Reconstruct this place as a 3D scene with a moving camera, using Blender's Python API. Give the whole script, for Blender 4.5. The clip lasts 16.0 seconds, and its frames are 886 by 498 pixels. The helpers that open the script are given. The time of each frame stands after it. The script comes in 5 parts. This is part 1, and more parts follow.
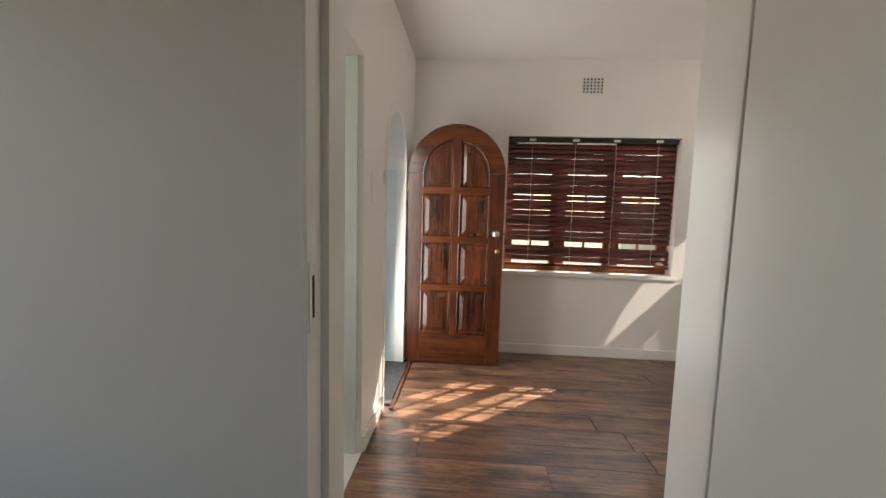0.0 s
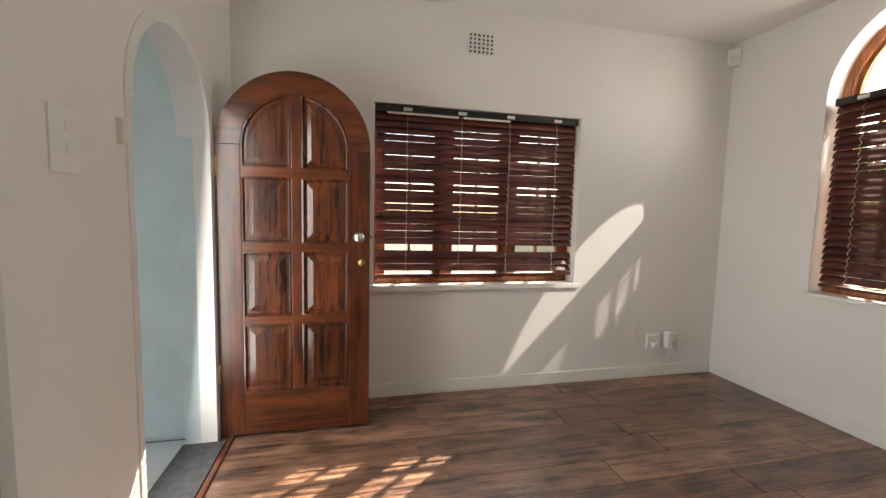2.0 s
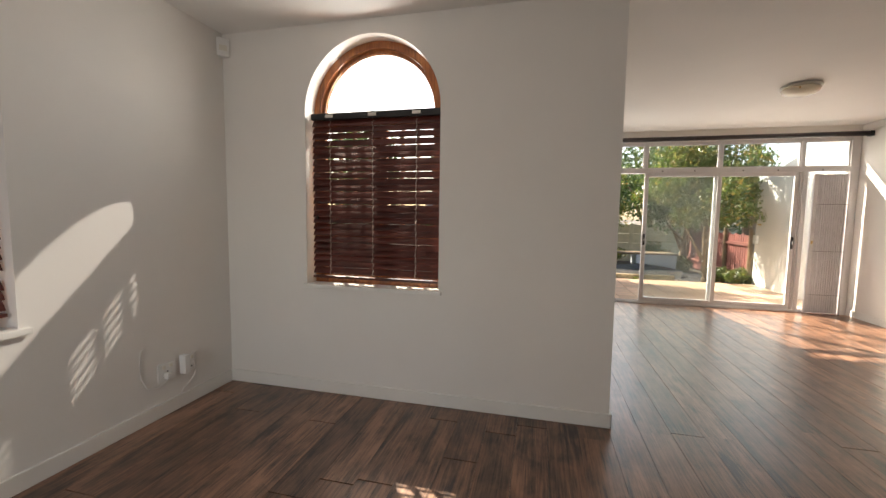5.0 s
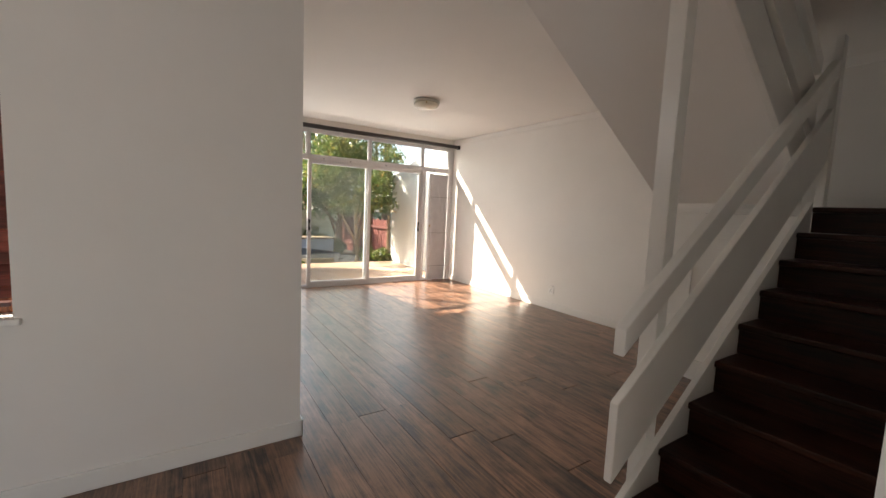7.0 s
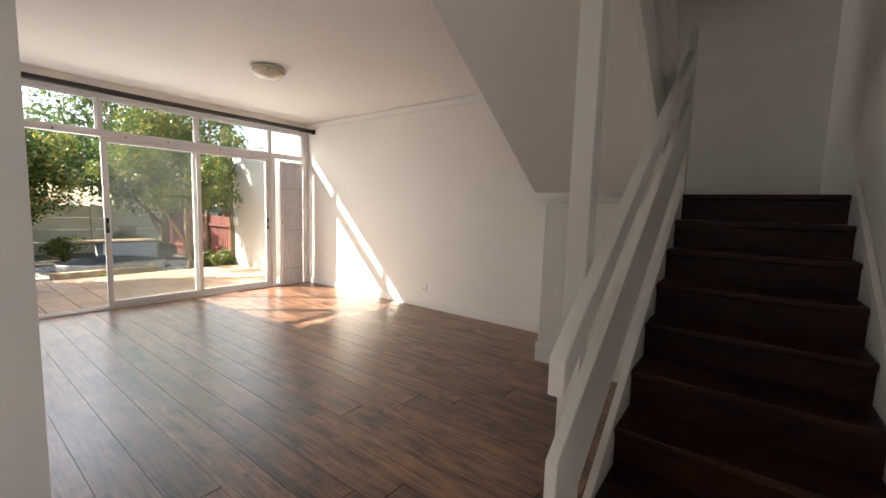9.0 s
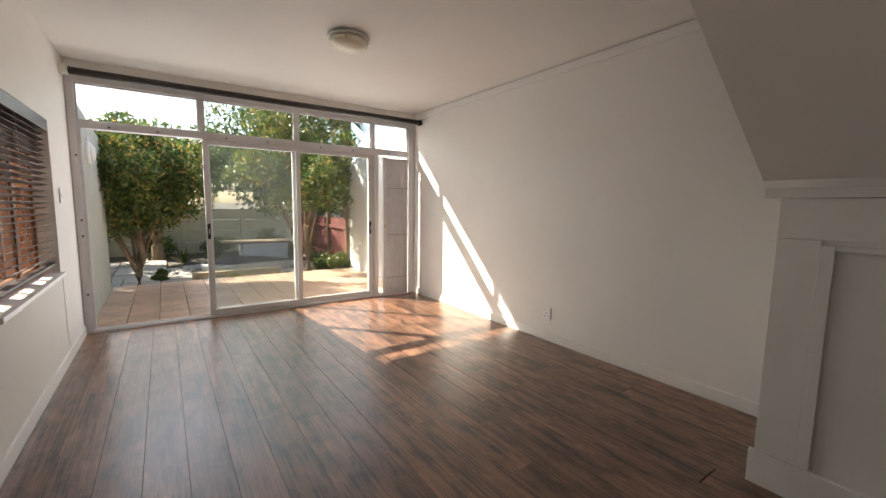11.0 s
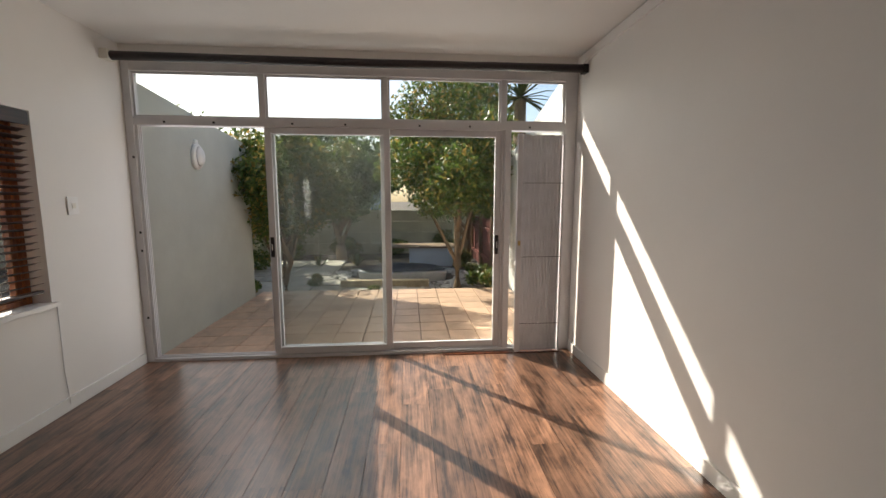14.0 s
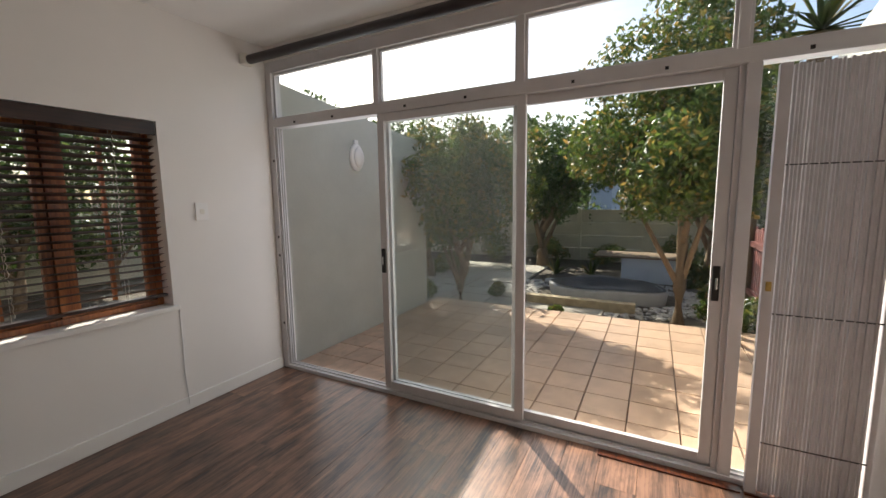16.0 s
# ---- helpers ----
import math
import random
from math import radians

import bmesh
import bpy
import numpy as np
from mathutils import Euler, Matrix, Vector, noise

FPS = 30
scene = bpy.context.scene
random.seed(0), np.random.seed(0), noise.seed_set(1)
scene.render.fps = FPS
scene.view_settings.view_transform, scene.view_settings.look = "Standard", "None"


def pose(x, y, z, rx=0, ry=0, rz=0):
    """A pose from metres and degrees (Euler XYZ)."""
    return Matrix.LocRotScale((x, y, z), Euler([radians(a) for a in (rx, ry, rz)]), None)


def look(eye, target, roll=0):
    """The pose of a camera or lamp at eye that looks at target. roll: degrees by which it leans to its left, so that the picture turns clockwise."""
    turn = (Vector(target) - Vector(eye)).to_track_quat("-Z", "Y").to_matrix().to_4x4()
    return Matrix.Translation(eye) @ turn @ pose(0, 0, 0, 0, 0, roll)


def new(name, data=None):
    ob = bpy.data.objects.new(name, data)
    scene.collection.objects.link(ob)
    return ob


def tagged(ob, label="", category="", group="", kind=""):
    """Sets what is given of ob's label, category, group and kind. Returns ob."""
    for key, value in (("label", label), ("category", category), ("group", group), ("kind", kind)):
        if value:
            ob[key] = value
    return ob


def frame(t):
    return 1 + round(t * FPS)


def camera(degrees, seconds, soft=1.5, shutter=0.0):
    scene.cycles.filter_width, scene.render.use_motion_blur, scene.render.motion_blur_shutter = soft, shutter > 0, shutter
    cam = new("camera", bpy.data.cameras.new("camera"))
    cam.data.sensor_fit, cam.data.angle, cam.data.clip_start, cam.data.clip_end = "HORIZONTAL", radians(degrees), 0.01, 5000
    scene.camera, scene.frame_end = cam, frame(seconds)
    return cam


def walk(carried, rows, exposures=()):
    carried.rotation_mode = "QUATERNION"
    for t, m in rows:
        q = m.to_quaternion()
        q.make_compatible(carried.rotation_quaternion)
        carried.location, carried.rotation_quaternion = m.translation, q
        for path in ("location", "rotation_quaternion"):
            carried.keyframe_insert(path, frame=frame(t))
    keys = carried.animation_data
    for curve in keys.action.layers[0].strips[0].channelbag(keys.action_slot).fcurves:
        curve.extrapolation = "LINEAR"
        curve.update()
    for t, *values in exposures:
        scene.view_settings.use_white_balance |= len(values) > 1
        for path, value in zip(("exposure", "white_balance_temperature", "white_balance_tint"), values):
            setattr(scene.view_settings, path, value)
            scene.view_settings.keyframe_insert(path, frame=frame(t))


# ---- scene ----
cam = camera(96.0, 16.0)
PATH = [
    (0, (0.263, 0.576, 1.342), (0.124, 2.562, 1.15), 1.6),
    (0.5, (0.304, 0.792, 1.325), (0.35, 2.782, 1.133), 1.8),
    (1, (0.325, 1.053, 1.3), (0.427, 3.041, 1.11), 1.8),
    (1.5, (0.374, 1.321, 1.229), (0.57, 3.307, 1.098), 1.1),
    (2, (0.432, 1.586, 1.294), (0.875, 3.529, 1.126), 1.3),
    (2.5, (0.521, 1.79, 1.326), (1.272, 3.636, 1.151), 1.4),
    (3, (0.594, 1.908, 1.352), (1.676, 3.581, 1.173), 1.4),
    (3.5, (0.661, 1.961, 1.366), (2.066, 3.373, 1.191), 1.4),
    (4, (0.699, 1.962, 1.365), (2.358, 3.067, 1.197), 1.2),
    (4.5, (0.733, 1.973, 1.34), (2.567, 2.756, 1.189), 1.0),
    (5, (0.77, 1.943, 1.36), (2.707, 2.41, 1.195), 0.8),
    (5.2, (0.792, 1.955, 1.366), (2.76, 2.27, 1.195), 0.9),
    (7.5, (1.216, 2.024, 1.348), (2.668, 0.662, 1.158), 2.8),
    (8, (1.282, 2.017, 1.337), (2.542, 0.476, 1.149), 2.7),
    (8.5, (1.431, 1.897, 1.33), (2.621, 0.3, 1.143), 2.3),
    (9, (1.604, 1.683, 1.343), (2.81, 0.1, 1.145), 1.7),
    (9.5, (1.796, 1.481, 1.343), (3.117, -0.007, 1.137), 1.3),
    (12, (2.838, 0.161, 1.403), (4.629, -0.701, 1.176), 0.4),
    (12.5, (3.104, -0.13, 1.406), (4.966, -0.824, 1.177), 0.3),
    (13, (3.399, -0.401, 1.416), (5.304, -0.965, 1.186), 0.2),
    (13.5, (3.71, -0.679, 1.437), (5.654, -1.086, 1.199), 0.1),
    (14, (4.07, -0.896, 1.444), (6.048, -1.065, 1.203), -0.0),
    (14.5, (4.4, -1.087, 1.445), (6.385, -1.061, 1.201), -0.1),
    (15, (4.734, -1.231, 1.459), (6.691, -0.902, 1.211), -0.3),
    (15.5, (5.08, -1.351, 1.462), (6.96, -0.716, 1.214), -0.7),
    (16, (5.367, -1.431, 1.473), (7.12, -0.499, 1.225), -0.8),
]
walk(cam, [(t, look(e, g, r)) for t, e, g, r in PATH],
     [(0.0, 2.35, 7400, 12), (3.5, 2.5, 7200, 12), (5.0, 1.9, 7300, 12), (7.5, 2.0, 7000, 12), (8.2, 2.25, 7000, 12), (9.5, 2.0, 6900, 11),
      (12.0, 1.4, 6900, 11), (14.0, 0.85, 6800, 11), (16.0, 0.8, 6700, 12)])

# sun travels west, south and down
SUN_TO = Vector((1.0, 0.9, 1.0)).normalized()
SUN_EL = math.asin(SUN_TO.z)

world = bpy.data.worlds.new("sky")
scene.world = world
world.use_nodes = True
wn = world.node_tree.nodes
sky = wn.new("ShaderNodeTexSky")
sky.sky_type = "NISHITA"
sky.sun_disc = False
sky.sun_elevation = SUN_EL
sky.sun_rotation = math.atan2(SUN_TO.x, SUN_TO.y)
sky.dust_density = 2.0
sky.air_density = 1.0
wn["Background"].inputs["Strength"].default_value = 0.13
world.node_tree.links.new(sky.outputs[0], wn["Background"].inputs[0])

sun_data = bpy.data.lights.new("sun", "SUN")
sun_data.energy = 5.0
sun_data.angle = radians(0.55)
sun_data.color = (1.0, 0.93, 0.82)
sun = new("sun", sun_data)
sun.matrix_world = look(SUN_TO * 30, (0, 0, 0))


def opening_lamp(name, centre, target, width, height, power, colour=(0.92, 0.96, 1.0)):
    """Area lamp at an opening that adds to the sky's daylight."""
    data = bpy.data.lights.new(name, "AREA")
    data.shape, data.size, data.size_y = "RECTANGLE", width, height
    data.energy, data.color = power, colour
    ob = new(name, data)
    ob.matrix_world = look(centre, target)
    return ob


opening_lamp("skylight_patio_doors", (7.9, -0.45, 1.3), (0, -0.45, 0.9), 3.5, 2.4, 12.5)
opening_lamp("skylight_arched_window", (3.66, 3.09, 2.3), (0, 3.09, 0.7), 0.8, 0.45, 2.6)
opening_lamp("skylight_front_door", (-0.40, 3.47, 1.05), (3, 3.3, 0.75), 0.55, 1.7, 4.8)
# two lamps added at unseen openings, to brighten the hall and side doorway
opening_lamp("back_room_fill_lamp", (-1.95, 0.2, 1.5), (0.4, 0.3, 1.2), 1.2, 1.2, 0.45, (1.0, 0.82, 0.6))
opening_lamp("side_room_fill_lamp", (-1.95, 2.13, 1.5), (0, 2.2, 1.2), 0.7, 1.2, 1.9, (1.0, 0.97, 0.9))
# added spot lamp for sun reflected by unseen upstairs glass, towards the arched window
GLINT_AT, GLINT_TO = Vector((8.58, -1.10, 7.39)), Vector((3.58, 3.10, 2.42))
glint_data = bpy.data.lights.new("added_glint_spot", "SPOT")
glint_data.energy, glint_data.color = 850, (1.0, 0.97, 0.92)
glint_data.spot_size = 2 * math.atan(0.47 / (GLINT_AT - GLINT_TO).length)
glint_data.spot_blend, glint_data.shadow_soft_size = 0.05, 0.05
new("added_glint_spot", glint_data).matrix_world = look(GLINT_AT, GLINT_TO)

# ---- materials ----


def material(name, base=(0.8, 0.8, 0.8), rough=0.5, metal=0.0, vary=0.0, scale=6.0, bump=0.0, bump_scale=60.0, stretch=(1, 1, 1),
             rand=0.0, second=None, coat=0.0, spec=0.5, transmission=0.0):
    m = bpy.data.materials.new(name)
    m.use_nodes = True
    nt = m.node_tree
    n, l = nt.nodes, nt.links
    b = n["Principled BSDF"]
    b.inputs["Roughness"].default_value = rough
    b.inputs["Metallic"].default_value = metal
    b.inputs["Coat Weight"].default_value = coat
    b.inputs["Specular IOR Level"].default_value = spec
    b.inputs["Base Color"].default_value = (*base, 1)
    tc = n.new("ShaderNodeTexCoord")
    mp = n.new("ShaderNodeMapping")
    mp.inputs["Scale"].default_value = stretch
    l.new(tc.outputs["Object"], mp.inputs["Vector"])
    if vary or rand or second:
        no = n.new("ShaderNodeTexNoise")
        no.inputs["Scale"].default_value = scale
        no.inputs["Detail"].default_value = 6
        no.inputs["Roughness"].default_value = 0.62
        l.new(mp.outputs[0], no.inputs["Vector"])
        ramp = n.new("ShaderNodeValToRGB")
        dark = second if second else tuple(c * (1 - vary) for c in base)
        light = base if second else tuple(min(1, c * (1 + vary)) for c in base)
        ramp.color_ramp.elements[0].position, ramp.color_ramp.elements[1].position = 0.33, 0.68
        ramp.color_ramp.elements[0].color, ramp.color_ramp.elements[1].color = (*dark, 1), (*light, 1)
        l.new(no.outputs["Fac"], ramp.inputs[0])
        out = ramp.outputs[0]
        if rand:
            oi = n.new("ShaderNodeObjectInfo")
            ma = n.new("ShaderNodeMath")
            ma.operation = "MULTIPLY_ADD"
            ma.inputs[1].default_value, ma.inputs[2].default_value = 2 * rand, 1 - rand
            l.new(oi.outputs["Random"], ma.inputs[0])
            add = n.new("ShaderNodeVectorMath")
            add.operation = "SCALE"
            l.new(out, add.inputs[0])
            l.new(ma.outputs[0], add.inputs["Scale"])
            out = add.outputs[0]
            off = n.new("ShaderNodeVectorMath")
            off.operation = "SCALE"
            comb = n.new("ShaderNodeCombineXYZ")
            for k in range(3):
                l.new(oi.outputs["Random"], comb.inputs[k])
            l.new(comb.outputs[0], off.inputs[0])
            off.inputs["Scale"].default_value = 37.0
            l.new(off.outputs[0], mp.inputs["Location"])
        l.new(out, b.inputs["Base Color"])
    if bump:
        n2 = n.new("ShaderNodeTexNoise")
        n2.inputs["Scale"].default_value = bump_scale
        n2.inputs["Detail"].default_value = 4
        l.new(mp.outputs[0], n2.inputs["Vector"])
        bm_ = n.new("ShaderNodeBump")
        bm_.inputs["Strength"].default_value = bump
        bm_.inputs["Distance"].default_value = 0.004
        l.new(n2.outputs["Fac"], bm_.inputs["Height"])
        l.new(bm_.outputs[0], b.inputs["Normal"])
    return m


def wood(name, dark, light, along, rough=0.35, rand=0.15, grain=38.0, coat=0.0, bump=0.12, spec=0.5, mixing=(0.5, 0.45, 0.38)):
    """Timber with grain along an axis, streaks and darker knots."""
    m = bpy.data.materials.new(name)
    m.use_nodes = True
    n, l = m.node_tree.nodes, m.node_tree.links
    b = n["Principled BSDF"]
    b.inputs["Roughness"].default_value = rough
    b.inputs["Coat Weight"].default_value = coat
    b.inputs["Coat Roughness"].default_value = 0.15
    b.inputs["Specular IOR Level"].default_value = spec
    tc = n.new("ShaderNodeTexCoord")
    oi = n.new("ShaderNodeObjectInfo")
    off = n.new("ShaderNodeMath")
    off.operation = "MULTIPLY"
    off.inputs[1].default_value = 53.0
    l.new(oi.outputs["Random"], off.inputs[0])
    comb = n.new("ShaderNodeCombineXYZ")
    for k in range(3):
        l.new(off.outputs[0], comb.inputs[k])
    add = n.new("ShaderNodeVectorMath")
    l.new(tc.outputs["Object"], add.inputs[0])
    l.new(comb.outputs[0], add.inputs[1])

    def noise_tex(s, k, detail=5):
        mp = n.new("ShaderNodeMapping")
        sc = [s, s, s]
        sc["xyz".index(along)] = s * k
        mp.inputs["Scale"].default_value = sc
        l.new(add.outputs[0], mp.inputs["Vector"])
        t = n.new("ShaderNodeTexNoise")
        t.inputs["Scale"].default_value = 1.0
        t.inputs["Detail"].default_value = detail
        t.inputs["Roughness"].default_value = 0.65
        t.inputs["Distortion"].default_value = 0.4
        l.new(mp.outputs[0], t.inputs["Vector"])
        return t

    fine, streak, blotch = noise_tex(grain * 2.2, 0.035), noise_tex(grain * 0.35, 0.09), noise_tex(9.0, 0.5, 5)
    mix = n.new("ShaderNodeMath")
    mix.operation = "MULTIPLY_ADD"
    mix.inputs[1].default_value = mixing[0]
    l.new(fine.outputs["Fac"], mix.inputs[0])
    m2 = n.new("ShaderNodeMath")
    m2.operation = "MULTIPLY_ADD"
    m2.inputs[1].default_value = mixing[1]
    l.new(streak.outputs["Fac"], m2.inputs[0])
    m3 = n.new("ShaderNodeMath")
    m3.operation = "MULTIPLY"
    m3.inputs[1].default_value = mixing[2]
    l.new(blotch.outputs["Fac"], m3.inputs[0])
    l.new(m3.outputs[0], m2.inputs[2])
    l.new(m2.outputs[0], mix.inputs[2])
    ramp = n.new("ShaderNodeValToRGB")
    e = ramp.color_ramp.elements
    e[0].position, e[1].position = 0.55, 0.78
    e[0].color, e[1].color = (*dark, 1), (*light, 1)
    l.new(mix.outputs[0], ramp.inputs[0])
    ma = n.new("ShaderNodeMath")
    ma.operation = "MULTIPLY_ADD"
    ma.inputs[1].default_value, ma.inputs[2].default_value = 2 * rand, 1 - rand
    l.new(oi.outputs["Random"], ma.inputs[0])
    sc = n.new("ShaderNodeVectorMath")
    sc.operation = "SCALE"
    l.new(ramp.outputs[0], sc.inputs[0])
    l.new(ma.outputs[0], sc.inputs["Scale"])
    l.new(sc.outputs[0], b.inputs["Base Color"])
    bp = n.new("ShaderNodeBump")
    bp.inputs["Strength"].default_value = bump
    bp.inputs["Distance"].default_value = 0.003
    l.new(mix.outputs[0], bp.inputs["Height"])
    l.new(bp.outputs[0], b.inputs["Normal"])
    return m


def pane_material(name, tint=(0.96, 0.98, 0.97), haze=0.0):
    m = bpy.data.materials.new(name)
    m.use_nodes = True
    n, l = m.node_tree.nodes, m.node_tree.links
    n.remove(n["Principled BSDF"])
    tr = n.new("ShaderNodeBsdfTransparent")
    tr.inputs[0].default_value = (*tint, 1)
    gl = n.new("ShaderNodeBsdfGlossy")
    gl.inputs["Roughness"].default_value = 0.02
    lw = n.new("ShaderNodeLayerWeight")
    lw.inputs[0].default_value = 0.5
    pw = n.new("ShaderNodeMath")
    pw.operation = "POWER"
    pw.inputs[1].default_value = 4.0
    l.new(lw.outputs["Facing"], pw.inputs[0])
    fr = n.new("ShaderNodeMath")
    fr.operation = "MULTIPLY_ADD"
    fr.inputs[1].default_value, fr.inputs[2].default_value = 0.6, 0.04
    l.new(pw.outputs[0], fr.inputs[0])
    mx = n.new("ShaderNodeMixShader")
    l.new(fr.outputs[0], mx.inputs[0])
    l.new(tr.outputs[0], mx.inputs[1])
    l.new(gl.outputs[0], mx.inputs[2])
    last = mx.outputs[0]
    if haze:
        df = n.new("ShaderNodeBsdfDiffuse")
        df.inputs[0].default_value = (0.75, 0.78, 0.8, 1)
        tc = n.new("ShaderNodeTexCoord")
        no = n.new("ShaderNodeTexNoise")
        no.inputs["Scale"].default_value = 1.7
        no.inputs["Detail"].default_value = 6
        l.new(tc.outputs["Object"], no.inputs["Vector"])
        rp = n.new("ShaderNodeMath")
        rp.operation = "MULTIPLY"
        rp.inputs[1].default_value = haze
        l.new(no.outputs["Fac"], rp.inputs[0])
        m2 = n.new("ShaderNodeMixShader")
        l.new(rp.outputs[0], m2.inputs[0])
        l.new(last, m2.inputs[1])
        l.new(df.outputs[0], m2.inputs[2])
        last = m2.outputs[0]
    l.new(last, n["Material Output"].inputs["Surface"])
    return m


WALL = material("wall_paint", (0.80, 0.775, 0.74), 0.6, vary=0.02, scale=1.3, bump=0.12, bump_scale=90)
CEIL = material("ceiling_paint", (0.82, 0.80, 0.77), 0.7, vary=0.02, scale=1.0, bump=0.05, bump_scale=50)
GLOSSWHITE = material("enamel_white", (0.80, 0.785, 0.75), 0.28, vary=0.03, scale=3, bump=0.05, bump_scale=30)
PALEGREEN = material("pale_green_paint", (0.66, 0.72, 0.69), 0.45, vary=0.05, scale=3, bump=0.08, bump_scale=40)
PORCH = material("porch_plaster", (0.60, 0.68, 0.66), 0.8, vary=0.10, scale=2.5, bump=0.4, bump_scale=14)
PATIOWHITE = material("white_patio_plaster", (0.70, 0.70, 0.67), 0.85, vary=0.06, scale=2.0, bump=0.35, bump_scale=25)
# north patio wall's plaster, with its shade worked into a darker base colour
PATIOSHADE = material("patio_plaster", (0.49, 0.51, 0.47), 0.85, vary=0.06, scale=2.0, bump=0.35, bump_scale=25)
PLANK = wood("laminate_plank", (0.025, 0.0122, 0.0080), (0.31, 0.163, 0.100), "x", rough=0.31, rand=0.30, bump=0.08, spec=0.85, mixing=(0.48, 0.40, 0.45))
JOINT = material("floor_joint", (0.012, 0.007, 0.005), 0.8)
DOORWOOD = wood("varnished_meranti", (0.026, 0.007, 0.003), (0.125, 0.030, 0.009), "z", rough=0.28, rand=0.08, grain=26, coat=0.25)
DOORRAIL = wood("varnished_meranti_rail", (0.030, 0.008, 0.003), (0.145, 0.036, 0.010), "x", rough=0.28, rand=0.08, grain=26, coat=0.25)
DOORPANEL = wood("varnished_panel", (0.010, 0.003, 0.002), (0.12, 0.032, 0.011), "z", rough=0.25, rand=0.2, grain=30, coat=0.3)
FRAMEWOOD = wood("window_timber", (0.14, 0.038, 0.011), (0.42, 0.15, 0.045), "z", rough=0.35, rand=0.1)
SLATX = wood("slat_timber_x", (0.045, 0.009, 0.007), (0.17, 0.042, 0.032), "x", rough=0.32, rand=0.2, bump=0.05)
SLATY = wood("slat_timber_y", (0.035, 0.007, 0.0055), (0.13, 0.030, 0.021), "y", rough=0.32, rand=0.2, bump=0.05)
SLATD = wood("slat_timber_dark", (0.010, 0.004, 0.003), (0.045, 0.016, 0.010), "x", rough=0.4, rand=0.2, bump=0.05)
TREAD = wood("stair_timber", (0.007, 0.003, 0.002), (0.050, 0.016, 0.009), "x", rough=0.36, rand=0.1, spec=0.22)
BLACK = material("black_metal", (0.012, 0.011, 0.011), 0.45)
CREAM = material("cream_plastic", (0.75, 0.72, 0.64), 0.4)
WHITEPL = material("white_plastic", (0.82, 0.81, 0.79), 0.35)
# near-black for boxes set on plates; the colour stands for shade inside holes
HOLESHADE = material("hole_shade", (0.01, 0.01, 0.01), 0.9)
BRASS = material("aged_brass", (0.45, 0.30, 0.10), 0.35, metal=1.0, vary=0.2, scale=40)
CHROME = material("chrome", (0.75, 0.74, 0.72), 0.12, metal=1.0)
ALU = material("painted_aluminium", (0.66, 0.645, 0.65), 0.38, vary=0.04, scale=5)
GRILLE = material("grille_paint", (0.56, 0.54, 0.56), 0.4, vary=0.06, scale=8)
CORD = material("blind_cord", (0.62, 0.57, 0.50), 0.8)
DARKCORD = material("dark_cord", (0.05, 0.03, 0.025), 0.8)
GLASS = pane_material("clear_glass")
HAZY = pane_material("dusty_glass", haze=0.055)
OPAL = material("opal_glass", (0.78, 0.72, 0.58), 0.25, vary=0.05, scale=8)
TUBE = material("roller_tube", (0.030, 0.022, 0.022), 0.4, vary=0.2, scale=10)
THRESH = material("slate_threshold", (0.06, 0.06, 0.062), 0.7, vary=0.4, scale=30, bump=0.4)
PORCHTILE = material("porch_tile", (0.70, 0.69, 0.66), 0.3, vary=0.05, scale=4)
TERRA = material("terracotta_tile", (0.60, 0.42, 0.30), 0.38, vary=0.16, scale=7, rand=0.12, bump=0.1, bump_scale=25)
GROUT = material("tile_grout", (0.16, 0.12, 0.10), 0.9, vary=0.2, scale=20)
GROUND = material("garden_soil", (0.15, 0.125, 0.095), 0.95, second=(0.055, 0.045, 0.03), scale=3.5, bump=0.8, bump_scale=30)
PAVER = material("garden_paver", (0.40, 0.37, 0.31), 0.85, vary=0.18, scale=6, rand=0.12, bump=0.3)
PRECAST = material("precast_concrete", (0.58, 0.55, 0.43), 0.9, vary=0.12, scale=3, rand=0.05, bump=0.3)
FENCE = material("fence_stain", (0.17, 0.045, 0.035), 0.7, vary=0.3, scale=9, rand=0.15, bump=0.2)
POST = material("timber_post", (0.20, 0.14, 0.08), 0.85, vary=0.3, scale=12, bump=0.4)
BARK = material("bark", (0.22, 0.155, 0.095), 0.9, vary=0.35, scale=14, bump=0.9, bump_scale=30, stretch=(1, 1, 0.3))
PONDRIM = material("pond_rim", (0.55, 0.55, 0.53), 0.5, vary=0.12, scale=7)
PONDNET = material("pond_net", (0.02, 0.022, 0.026), 0.55, vary=0.3, scale=12, bump=0.8, bump_scale=25)
PEBBLE = material("pebbles", (0.48, 0.45, 0.40), 0.8, vary=0.35, scale=30)
BLUEGREY = material("far_wall_paint", (0.35, 0.42, 0.52), 0.8, vary=0.06, scale=1)
TROUGH = material("trough_paint", (0.60, 0.66, 0.72), 0.7, vary=0.08, scale=4)
SLEEPER = material("sleeper_timber", (0.42, 0.34, 0.22), 0.85, vary=0.25, scale=9, bump=0.4)
ROOFT = material("far_roof", (0.16, 0.13, 0.12), 0.9, vary=0.2, scale=3)


